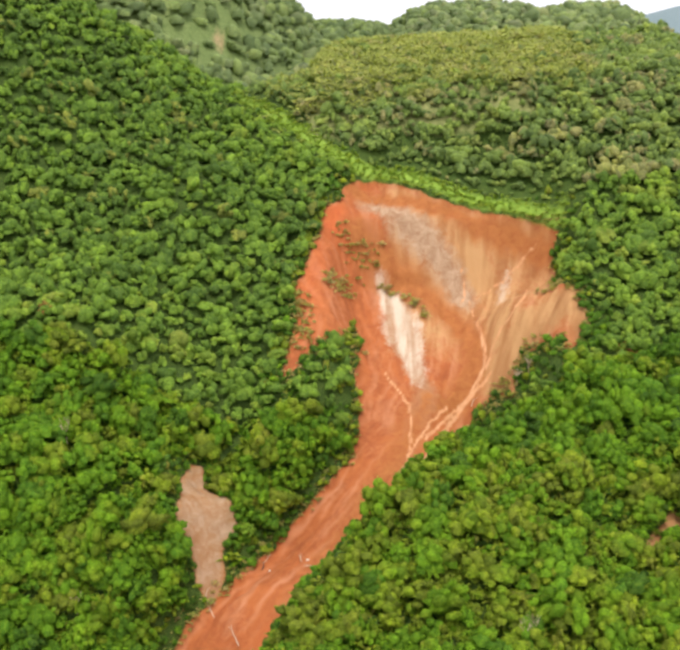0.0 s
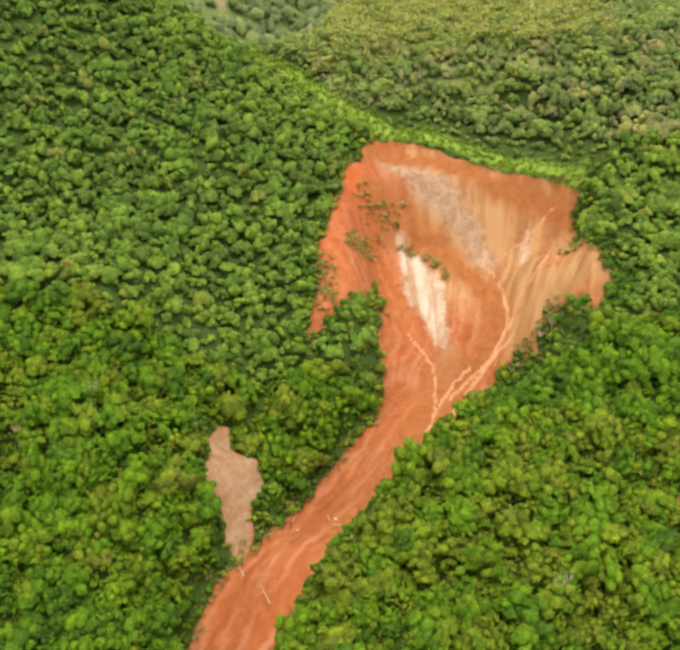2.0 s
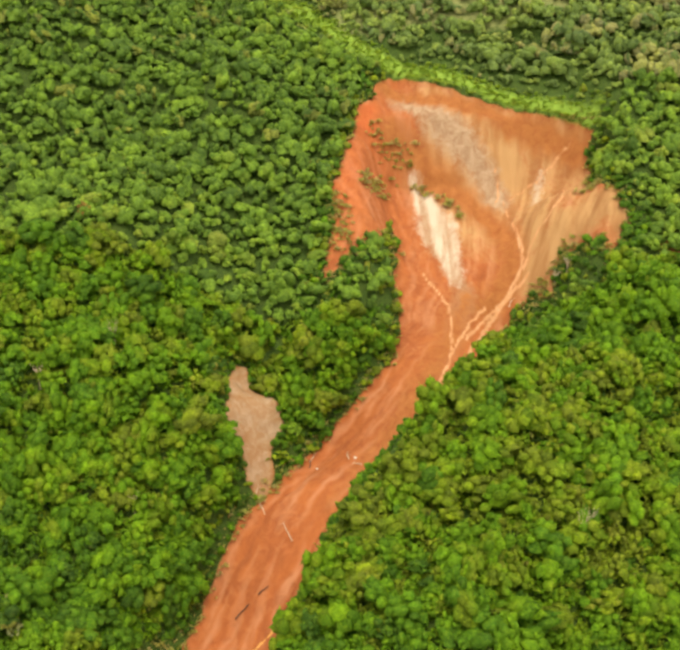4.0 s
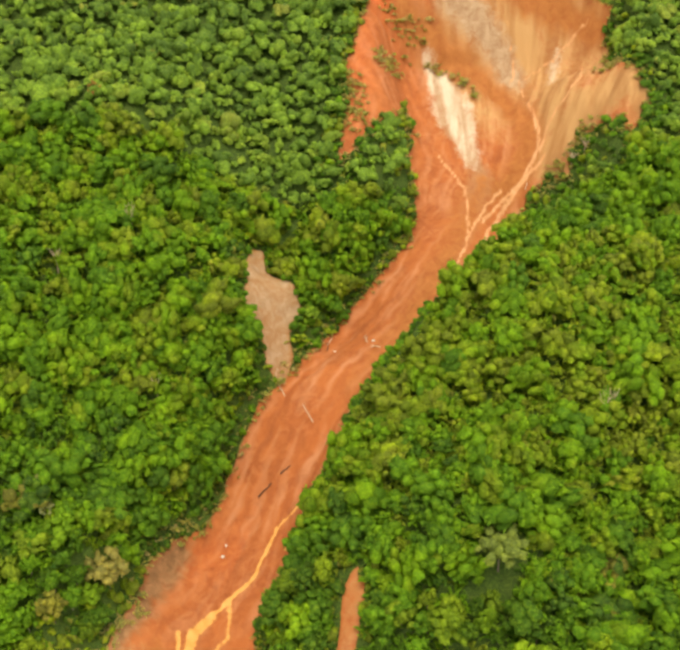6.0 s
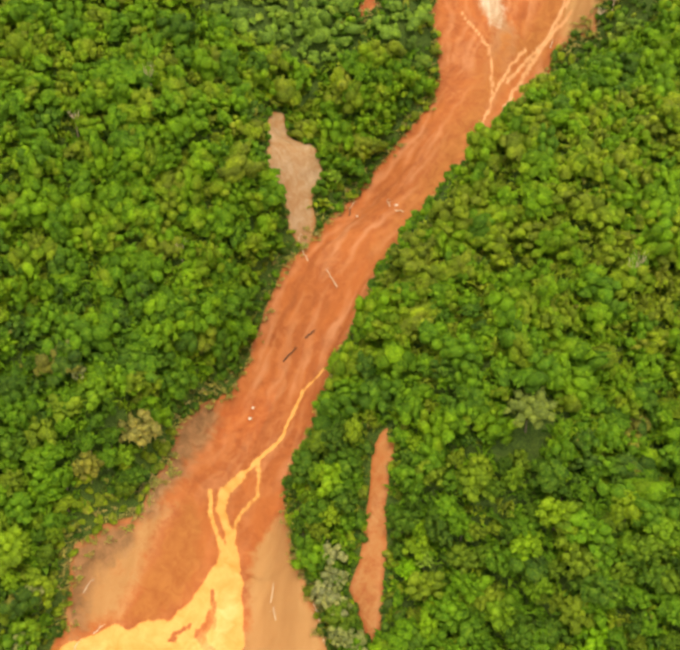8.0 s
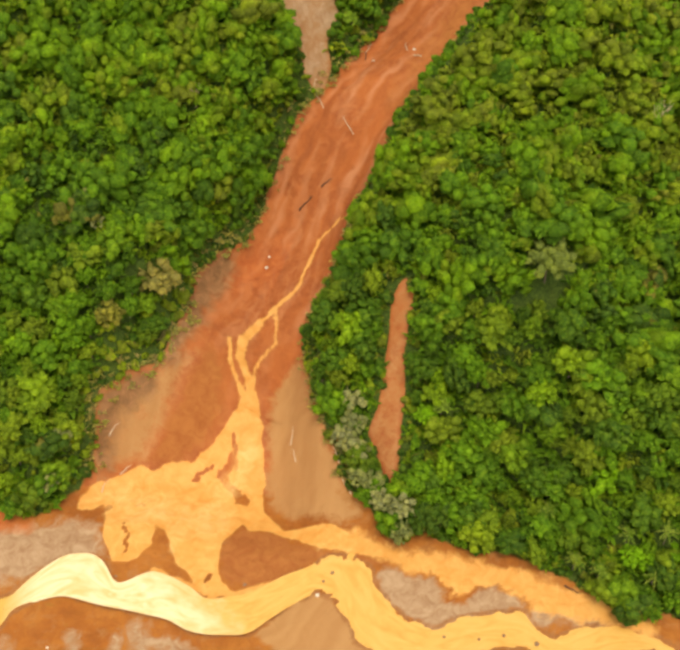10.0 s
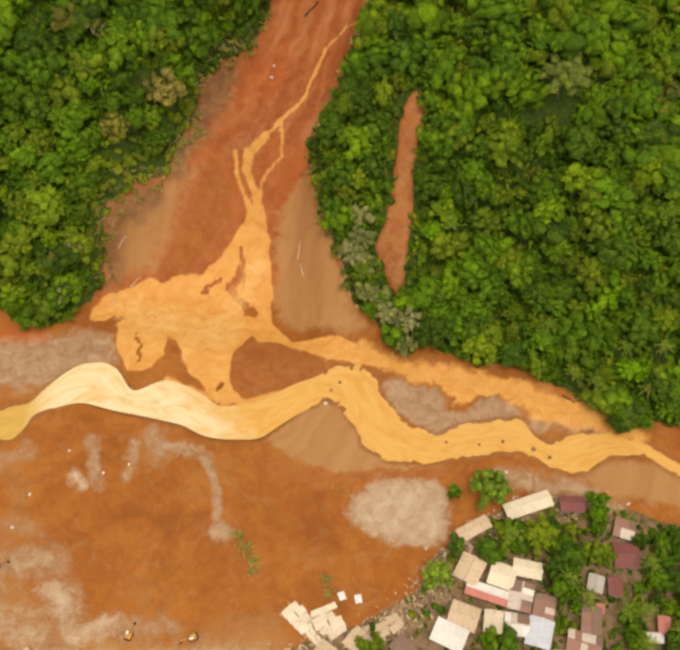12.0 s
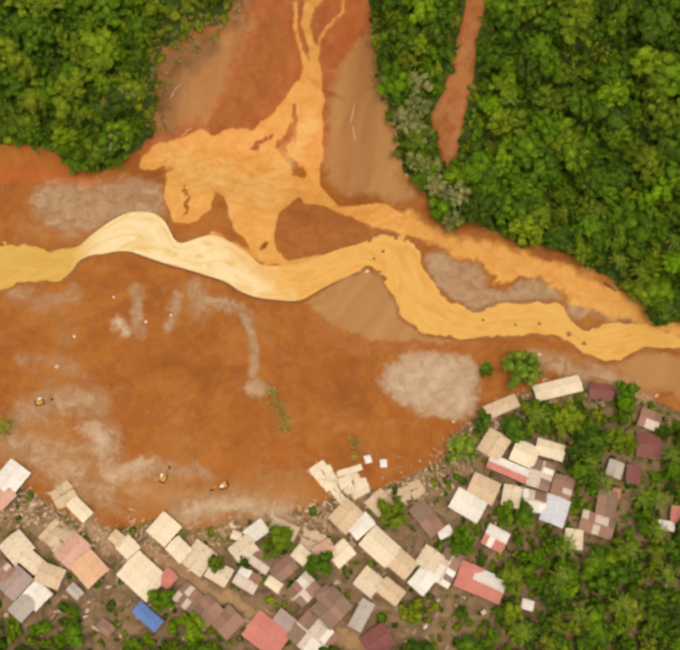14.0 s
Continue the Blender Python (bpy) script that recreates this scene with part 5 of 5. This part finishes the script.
house(-47.8, 68.4, 10.3, 5.4, -48, "brown")
house(-42.0, 64.5, 4.3, 2.9, 29, "white")
house(-46.4, 55.8, 6.3, 6.3, 59, "beige")
house(-48.3, 49.5, 6.8, 5.7, 52, "white")
house(-41.0, 53.9, 10.4, 5.8, 64, "patch")
house(-64.6, 48.0, 6.5, 6.5, -35, "beige")
house(-57.8, 45.6, 7.1, 5.1, -34, "tan")
house(-66.2, 38.1, 8.6, 4.0, 65, "grey")
house(-88.3, 34.7, 7.1, 3.9, -33, "lilac")
house(-94.0, 30.6, 11.3, 8.3, -32, "red")
house(-80.2, 31.0, 11.5, 9.3, -35, "patch")
house(-61.1, 31.1, 8.0, 6.7, 37, "maroon")
house(-27.3, 93.2, 8.0, 7.3, 60, "tan")
house(-17.4, 91.0, 7.5, 7.0, -22, "cream")
house(-22.7, 85.9, 12.2, 4.5, -20, "redwhite")
house(-30.3, 79.0, 8.4, 7.0, -22, "tan")
house(-12.4, 84.5, 8.5, 6.8, 74, "patch")
house(-9.3, 93.0, 8.6, 5.1, -13, "cream")
house(-5.6, 81.2, 6.9, 6.1, 75, "rust")
house(-21.5, 77.1, 6.4, 5.4, 80, "beige")
house(-14.5, 76.2, 7.1, 6.3, -9, "patch")
house(-7.9, 73.6, 8.3, 7.1, 72, "pale")
house(-35.1, 73.4, 9.5, 6.8, -27, "white")
house(-26.4, 63.7, 6.6, 6.3, -25, "redwhite")
house(8.3, 77.0, 7.8, 5.7, 80, "brown")
house(11.4, 80.5, 2.9, 2.6, 83, "red")
house(5.1, 70.2, 9.7, 6.1, -16, "rust")
house(-2.2, 65.2, 5.7, 5.2, 85, "beige")
house(11.2, 88.1, 5.1, 4.6, 72, "grey")
house(17.0, 87.0, 5.5, 4.0, 85, "maroon")
house(22.2, 96.7, 7.4, 7.4, -4, "maroon")
house(30.0, 75.0, 5.2, 3.4, 82, "red")
house(26.3, 71.4, 5.1, 2.8, -5, "white")
house(-34.3, 51.4, 7.7, 6.6, 71, "red")
house(-28.5, 49.4, 9.3, 7.2, -20, "redwhite")
house(-16.4, 44.6, 3.4, 2.8, -12, "white")
house(-6.6, 113.8, 14.9, 5.2, 18, "cream")
house(-24.8, 106.3, 10.5, 4.3, 27, "tan")
house(7.5, 113.7, 7.3, 5.0, -4, "maroon")
house(23.0, 105.4, 6.1, 6.0, -19, "rust")
house(-129.9, 33.3, 8.7, 3.8, -35, "blue")
fallen(-80.3, 79.8, 9.4, 4.9, -49, "cream")
fallen(-71.1, 78.3, 10.0, 7.0, -65, "cream")
fallen(-76.0, 74.8, 6.8, 2.0, -59, "cream")
fallen(-161.6, 55.2, 7.9, 6.0, -33, "tan")
fallen(-161.4, 68.1, 7.0, 5.2, 36, "tan")
fallen(-53.3, 76.7, 9.2, 4.1, 29, "tan")
fallen(-82.4, 59.5, 7.3, 4.8, -16, "tan")

# ---------------------------------------------------------------- greenery among the houses and on the mud
HOUSES = np.array([ob.matrix_basis.translation[:2] for ob in scene.objects if ob.name.startswith(("house", "collapsed_house"))])
ROOM = np.array([2.6 + 0.5 * max(c.matrix_basis.translation.x for c in ob.children) for ob in scene.objects if ob.name.startswith(("house", "collapsed_house"))])


def open_spot(x, y, gap):
    """True where no house stands."""
    return np.array([(np.hypot(*(HOUSES - (a, b)).T) > ROOM + gap).all() for a, b in zip(x, y)])


def village_green(x, y):
    """Where trees crowd the village: east of the lane and to the south, thinner among the roofs."""
    field, edge = valley_field(x, y)
    thick = smooth01((x + 42) / 30) + smooth01((34 - y) / 10) * 0.8 + 0.25 * waves(x, y, 30, 3) - 0.4 * smooth01((y - 70) / 20) * smooth01((-30 - x) / 10)
    return (y < edge - 2) & (thick + 0.4 * waves(x, y, 12, 9) > 0.22) & (near(LANE, x, y, 2.5) < 0.2) & open_spot(x, y, 1.9)


vx, vy = scatter(-215, 70, 8, 122, 5.0, 31, village_green)
few = np.random.default_rng(2).permutation(len(vx))
singles = few[:110]
made = set(scene.objects)
put_trees(vx[singles], vy[singles], 0.72, 33, "copies")
lone = np.array([(-30, 118), (-93, 57), (-80, 52), (-152, 33), (-116, 31), (-126, 38), (-13, 105), (-5, 103), (15, 110), (-59, 69), (-111, 50), (-103, 51)], float)
put_trees(lone[:, 0], lone[:, 1], 0.8, 34, "copies")
for ob in set(scene.objects) - made:
    if ob.parent is None:
        ob.name = "village_tree"
        tagged(ob, "round leafy green tree growing among the village houses", "tree", "village trees")
rest = few[110:]
g = np.random.default_rng(35)
tagged(new("village_thicket", joined("village_thicket", vx[rest], vy[rest], 1.9 + 2.4 * g.random(len(rest)) ** 1.7, MID, LEAF, 0.8, 36, np.clip(0.42 + 0.3 * waves(vx[rest], vy[rest], 25, 4) + g.normal(0, 0.2, len(rest)), 0, 0.96))), "dense green trees round the village", "thicket", kind="stuff")

# shrubs and weeds in the yards
yx, yy = scatter(-215, 70, 10, 120, 2.7, 71, lambda x, y: (y < valley_field(x, y)[1] - 1) & (waves(x, y, 14, 12) + 0.6 * waves(x, y, 5, 13) + 0.5 * smooth01((x + 60) / 50) > 0.05) & (near(LANE, x, y, 1.8) < 0.2) & open_spot(x, y, -0.6))
YARD = [crown_arrays(1.0, 2, 1, 12, 0.3, 0.7, 150 + k, False) for k in range(4)]
g = np.random.default_rng(72)
tagged(new("yard_shrubs", joined("yard_shrubs", yx, yy, 0.4 + 1.1 * g.random(len(yx)) ** 2, YARD, LEAF, 0.3, 73, g.uniform(0.2, 0.95, len(yx)))), "low green shrubs and weeds between the houses", "shrubs", kind="stuff")

# low growth: undergrowth between the trees, along the slide's edges, in the village and on the grassy ridge
def tuft_arrays(blades, seed):
    """A loose tuft: blades that rise, spread and droop from one root."""
    g = np.random.default_rng(seed)
    pts, tris = [], []
    for k in range(blades):
        a, out, up, wide = g.uniform(0, 6.283), g.uniform(0.4, 1.35), g.uniform(0.25, 1.0), g.uniform(0.12, 0.3)
        c, s = math.cos(a), math.sin(a)
        root = g.normal(0, 0.3, 2)
        along_, across = np.array([c, s, 0]), np.array([-s, c, 0])
        foot = np.array([*root, -0.1])
        mid = foot + along_ * out * 0.55 + (0, 0, up)
        tip = foot + along_ * out + (0, 0, up * g.uniform(0.3, 1.0))
        pts.append(np.array([foot, mid - across * wide, mid + across * wide, tip]))
        tris.append(np.array([[0, 1, 2], [1, 3, 2]]) + 4 * k)
    return np.concatenate(pts), np.concatenate(tris)


TUFT = [tuft_arrays(22, 140 + k) for k in range(6)]
LOW = [crown_arrays(1.0, 3, 1, 10, 0.3, 0.8, 120 + k, False) for k in range(5)]


def low_growth(x, y):
    field, edge = valley_field(x, y)
    return ((within(SLIDE, x, y) < 0.5) & (within(HEART, x, y) < 0) & (within(CHUTE, x, y) < 0) & (field < 0.5) & (y - curve(FOOT, x) > -14) & (near(GRASS_RIDGE, x, y, 4.5) < 0.3))


lx, ly = scatter(-215, 150, 140, 540, 3.0, 41, lambda x, y: low_growth(x, y) & ((within(SLIDE, x, y) > -10) | (within(HEART, x, y) > -7) | (within(CHUTE, x, y) > -7) | (y - curve(FOOT, x) < 12)) & ((y < 430) | (within(SLIDE, x, y) > -8)))
g = np.random.default_rng(42)
tagged(new("undergrowth", joined("undergrowth", lx, ly, g.uniform(0.9, 2.4, len(lx)), LOW, LEAF, 0.5, 43)), "green undergrowth between the forest trees", "undergrowth", kind="stuff")
qx, qy = scatter(-210, 130, 140, 400, 3.6, 47, lambda x, y: low_growth(x, y) & ~no_trees(x, y))
tagged(new("ferns", joined("ferns", qx, qy, g.uniform(1.6, 3.6, len(qx)), TUFT, LEAF, 0.3, 48)), "broad-leaved ferns and saplings covering the forest floor", "ferns", kind="stuff")

gx_, gy_ = scatter(-100, 110, 480, 630, 2.5, 44, lambda x, y: (near(GRASS_RIDGE, x, y, 4.5) > 0.3) & (within(SLIDE, x, y) < 0))
g = np.random.default_rng(45)
tagged(new("ridge_grass", joined("ridge_grass", gx_, gy_, g.uniform(0.8, 1.8, len(gx_)), TUFT, LIME, 0.0, 46, g.uniform(0, 1, len(gx_)))), "bright green tall grass along the ridge", "grass", kind="stuff")


def clump_spots(x, y):
    c = np.maximum.reduce([near([(-18, 489), (-11, 488), (-3, 490)], x, y, 4.5), near([(-22, 458), (-14, 475)], x, y, 3.5), near([(2, 482), (15, 476), (24, 466)], x, y, 1.8), near([(-34, 425), (-37, 445)], x, y, 4),
                           near([(90, 486), (85, 449), (79, 450)], x, y, 3.5), near([(73, 428), (61, 426), (52, 421)], x, y, 4.5)])
    return c + 0.35 * waves(x, y, 7, 4) + 0.2 * waves(x, y, 3, 5) > 0.5


cx_, cy_ = scatter(-60, 100, 380, 510, 2.3, 47, clump_spots)
g = np.random.default_rng(48)
tagged(new("slumped_scrub", joined("slumped_scrub", cx_, cy_, g.uniform(0.8, 2.0, len(cx_)), TUFT, MUDDY, 0.0, 49, g.uniform(0, 0.9, len(cx_)))), "clumps of slumped scrub clinging to the red scar", "scrub", kind="stuff")

mx, my = scatter(-190, -20, 66, 125, 1.5, 50, lambda x, y: np.maximum(near([(-99, 105), (-94, 96)], x, y, 2.6), near([(-71, 91), (-70, 88)], x, y, 2.2)) + 0.3 * waves(x, y, 5, 7) > 0.55)
g = np.random.default_rng(51)
tagged(new("mud_scrub", joined("mud_scrub", mx, my, g.uniform(0.4, 1.0, len(mx)), TUFT, MUDDY, 0.0, 52, g.uniform(0, 0.9, len(mx)))), "tufts of half-buried scrub on the mud", "scrub", kind="stuff")

# mud-splashed scrub along the torn edges
def torn_edge(x, y):
    d = within(SLIDE, x, y)
    arc, off = along(AXIS, x, y)
    wide = 2.5 + 2.5 * smooth01((off < 0) * 1.0) * smooth01((300 - y) / 60)
    return (d > -3.0) & (d < wide * (0.6 + 0.8 * waves(x, y, 9, 3))) & (waves(x, y, 6, 9) > -0.15) & (y - curve(FOOT, x) > 6) & ((y < 440) | (d < 0.8))


tx_, ty_ = scatter(-160, 100, 180, 505, 1.9, 67, torn_edge)
g = np.random.default_rng(68)
tagged(new("torn_scrub", joined("torn_scrub", tx_, ty_, g.uniform(0.6, 1.7, len(tx_)), TUFT, MUDDY, 0.0, 69, g.uniform(0, 0.95, len(tx_)))), "mud-splashed torn scrub along the slide's edges", "scrub", kind="stuff")

# dusty pale trees at the toe of the right-hand spur
sx_, sy_ = scatter(-75, -20, 163, 218, 4.6, 53, lambda x, y: (near([(-62, 208), (-58, 192), (-51, 180), (-43, 173), (-36, 174)], x, y, 6.5) > 0.3) & ~no_trees(x, y))
g = np.random.default_rng(54)
tagged(new("dusty_trees", joined("dusty_trees", sx_, sy_, g.uniform(2.6, 4.4, len(sx_)), MID, SILVER, 1.0, 55, g.uniform(0, 0.9, len(sx_)))), "mud-dusted pale trees at the foot of the spur", "trees", kind="stuff")


# the palm grove on the crown of the hill
def grove():
    g = np.random.default_rng(56)
    x, y = scatter(-120, 150, 545, 800, 3.7, 57, lambda x, y: ~no_trees(x, y) & (x > -44 - (y - 548) * 0.3 + 24 * waves(x, y, 45, 9)) & (y + 30 * waves(x, y, 40, 3) > 575) & (x < 128 + 14 * waves(x, y, 30, 6)))
    z = land(x, y)
    # a frond seen from afar: two drooping blades
    v = np.array([(0, 0, 0), (1.9, 0.55, 0.35), (1.9, -0.55, 0.35), (1.9, 0, 0.55), (4.1, 0, -0.9)])
    f = np.array([(0, 3, 4, 1), (0, 2, 4, 3)])
    pts, quads, tint, count = [], [], [], 0
    for k in range(len(x)):
        top, hue = g.uniform(3, 7), float(np.clip(0.4 + 0.35 * waves(x[k], y[k], 50, 2) + g.normal(0, 0.16), 0, 0.95))
        for j in range(7):
            a, b, s = j * 0.9 + g.uniform(-0.3, 0.3), g.uniform(-0.1, 0.9), g.uniform(0.75, 1.3)
            m = np.array(Matrix.Rotation(a, 3, "Z") @ Matrix.Rotation(-b, 3, "Y")).T
            pts.append((v @ m) * s + (x[k], y[k], z[k] + top))
            quads.append(f + count)
            tint.append(np.full(len(v), hue))
            count += len(v)
    return mesh_from("palm_grove", np.concatenate(pts), np.concatenate(quads), PALM, {"tint": np.concatenate(tint)}, smooth=False)


tagged(new("palm_grove", grove()), "olive-green palm grove covering the crown of the hill", "palms", kind="stuff")


# splintered timber and rubbish along the edge of the mud
def litter():
    g = np.random.default_rng(58)
    corners = np.array([(sx, sy, sz) for sz in (0, 1) for sy in (-0.5, 0.5) for sx in (-0.5, 0.5)])
    quads = np.array([(0, 2, 3, 1), (4, 5, 7, 6), (0, 1, 5, 4), (2, 6, 7, 3), (0, 4, 6, 2), (1, 3, 7, 5)])
    e = np.array(VILLAGE_EDGE[2:19], float)
    pts, faces, count = [], [], 0
    for _ in range(1600):
        t = g.uniform(0, len(e) - 1.001)
        p = e[int(t)] + (e[int(t) + 1] - e[int(t)]) * (t % 1) + g.normal(0, 3.0, 2) - (0, 4.5)
        a = g.uniform(0, 6.283)
        m = np.array([[math.cos(a), math.sin(a), 0], [-math.sin(a), math.cos(a), g.uniform(-0.15, 0.15)], [0, 0, 1]])
        size = (g.uniform(0.3, 1.5), g.uniform(0.15, 0.8), g.uniform(0.08, 0.4))
        pts.append((corners * size) @ m + (*p, float(land(*p)) - 0.02))
        faces.append(quads + count)
        count += 8
    m, n, l, p = nodes_of("rubbish")
    geo = n.new("ShaderNodeNewGeometry")
    l.new(ramp(n, l, geo.outputs["Random Per Island"], [(0, (0.32, 0.2, 0.11)), (0.4, (0.46, 0.31, 0.18)), (0.85, (0.50, 0.35, 0.21)), (1, (0.62, 0.52, 0.40))]), p.inputs["Base Color"])
    p.inputs["Roughness"].default_value = 0.85
    return mesh_from("debris", np.concatenate(pts), np.concatenate(faces), m, smooth=False)


tagged(new("debris", litter()), "splintered boards and rubble strewn along the mud's edge", "debris", kind="stuff")


def yard_clutter():
    """Sheets, boards, tanks and heaps lying in the yards between the houses."""
    g = np.random.default_rng(81)
    corners = np.array([(sx, sy, sz) for sz in (0, 1) for sy in (-0.5, 0.5) for sx in (-0.5, 0.5)])
    quads = np.array([(0, 2, 3, 1), (4, 5, 7, 6), (0, 1, 5, 4), (2, 6, 7, 3), (0, 4, 6, 2), (1, 3, 7, 5)])
    x, y = scatter(-205, 45, 26, 112, 1.9, 82, lambda x, y: (y < valley_field(x, y)[1] - 1) & (near(LANE, x, y, 1.8) < 0.2) & open_spot(x, y, -1.6) & (waves(x, y, 11, 3) + 0.5 * waves(x, y, 4, 6) - 0.9 * smooth01((x + 40) / 40) > 0.28))
    pts, faces = [], []
    for k in range(len(x)):
        a = radians(g.choice((-36, 54, -36, 54, 20)) + g.normal(0, 9))
        tilt = g.uniform(-0.25, 0.25)
        m = np.array([[math.cos(a), math.sin(a), tilt], [-math.sin(a), math.cos(a), 0], [0, 0, 1]])
        size = (g.uniform(0.5, 2.6), g.uniform(0.3, 1.3), g.choice((0.06, 0.12, 0.6, 1.4)))
        pts.append((corners * size) @ m + (x[k], y[k], float(land(x[k], y[k])) + 0.5 * abs(tilt) * size[0]))
        faces.append(quads + 8 * k)
    m, n, l, p = nodes_of("yard_things")
    geo = n.new("ShaderNodeNewGeometry")
    l.new(ramp(n, l, geo.outputs["Random Per Island"], [(0, (0.14, 0.085, 0.05)), (0.3, (0.26, 0.16, 0.09)), (0.6, (0.38, 0.27, 0.17)), (0.85, (0.62, 0.52, 0.40)), (0.93, (0.34, 0.14, 0.09)), (1, (0.24, 0.19, 0.15))]), p.inputs["Base Color"])
    p.inputs["Roughness"].default_value = 0.75
    return mesh_from("yard_clutter", np.concatenate(pts), np.concatenate(faces), m, smooth=False)


tagged(new("yard_clutter", yard_clutter()), "loose sheets, boards and scrap lying between the village houses", "clutter", kind="stuff")


# single trees that stand out from the forest
def special(name, label, x, y, r, material, tall, seed, lift=0.8):
    root = tagged(new(name), label, "tree", "standout trees")
    root.matrix_basis = pose(x, y, float(land(x, y)), 0, 0, seed * 40)
    part("trunk", trunk_mesh(r * (lift + 0.7) + 2, seed), BARK, root)
    v, f = crown_arrays(r, 40, 1, 240, 0.1, tall, 200 + seed)
    part("crown", mesh_from("crown", v + (0, 0, lift * r + 2.0), f, material, {"tint": np.zeros(len(v))}), None, root)


special("spreading_tree", "large pale olive spreading tree above the forest canopy", 6, 231, 8.8, PALEOLIVE, 0.7, 1, 0.9)
special("olive_tree_crown", "broad olive-brown tree beside the mud fan", -126, 251, 7.6, OLIVE, 0.95, 2, 1.0)
special("olive_tree_crown", "olive-brown tree beside the mud fan", -142, 236, 5.6, OLIVE, 1.0, 3, 1.0)
special("dusty_tree", "grey-green dusty tree at the foot of the slope", -158, 202, 4.8, SILVER, 1.1, 4)
special("dusty_tree", "grey-green dusty tree at the foot of the slope", -163, 191, 4.4, SILVER, 1.1, 5)
for k, (a, b, r) in enumerate(((-62, 202, 4.6), (-56, 190, 4.8), (-49, 181, 5.0), (-42, 178, 5.4), (-43, 171, 4.4))):
    special("dusty_tree", "pale mud-dusted tree at the foot of the spur", a, b, r, SILVER, 1.1, 20 + k)
special("riverside_tree", "broad dark green tree beside the river", -19, 118, 7.2, UPLEAF, 0.75, 30, 0.5)
special("mango_tree", "round olive-green tree at the edge of the village", -38, 91, 5.2, SCRUB, 0.9, 31, 0.5)
special("blossom_tree", "small tree covered with bright yellow blossom", 21, 329, 2.4, YELLOW, 1.1, 6, 1.6)
special("russet_tree", "dry russet-leaved tree among green forest", -144, 404, 3.6, RUSSET, 1.3, 7)
special("russet_tree", "dry russet-leaved tree among green forest", -129, 282, 2.4, RUSSET, 1.3, 8, 1.6)
special("pale_tree", "pale silvery-leaved tree in the forest", -151, 269, 4.0, SILVER, 0.9, 9, 1.2)
special("pale_tree", "pale silvery-leaved tree in the forest", -147, 262, 3.2, SILVER, 0.9, 10, 1.2)
special("lime_tree_crown", "fresh lime-green leafy tree at the spur's foot", -28, 205, 3.2, SCRUB, 1.1, 11, 1.0)
special("lime_tree_crown", "fresh lime-green leafy shrub by the mud", -30, 119, 2.2, SCRUB, 1.0, 12, 0.4)
special("lime_tree_crown", "fresh lime-green leafy tree above the chute", -55, 359, 3.4, SCRUB, 1.1, 13, 1.2)


def bare_tree(x, y, high, seed):
    """A leafless tree: forked pale trunk and thin limbs."""
    g = random.Random(seed)
    root = tagged(new("bare_tree"), "leafless tree with pale bleached limbs in green forest", "tree", "bare trees")
    root.matrix_basis = pose(x, y, float(land(x, y)), 0, 0, g.uniform(0, 360))
    bm = bmesh.new()
    tube(bm, (0, 0, -1), (0.2, 0, high * 0.5), 0.3, 0.2, 7)
    part("trunk", bm, DEADWOOD, root)
    for k in range(7):
        a, z = k * 0.9 + g.uniform(-0.2, 0.2), high * g.uniform(0.4, 0.5)
        bm = bmesh.new()
        mid = Vector((1.2 * math.cos(a), 1.2 * math.sin(a), z + high * 0.22))
        tube(bm, (0.2, 0, z), mid, 0.15, 0.1, 5)
        tube(bm, mid, mid + Vector((1.1 * math.cos(a + 0.4), 1.1 * math.sin(a + 0.4), high * 0.22)), 0.1, 0.04, 5)
        tube(bm, mid, mid + Vector((1.2 * math.cos(a - 0.6), 1.2 * math.sin(a - 0.6), high * 0.12)), 0.08, 0.03, 5)
        part("limb", bm, DEADWOOD, root)


for bx_, by_, high, seed in ((-125, 355, 15, 1), (47, 277, 16, 2), (50, 280, 14, 3), (-152, 339, 12, 4), (-114, 312, 11, 5), (68, 424, 9, 6), (63, 424, 8, 7)):
    bare_tree(bx_, by_, high, seed)
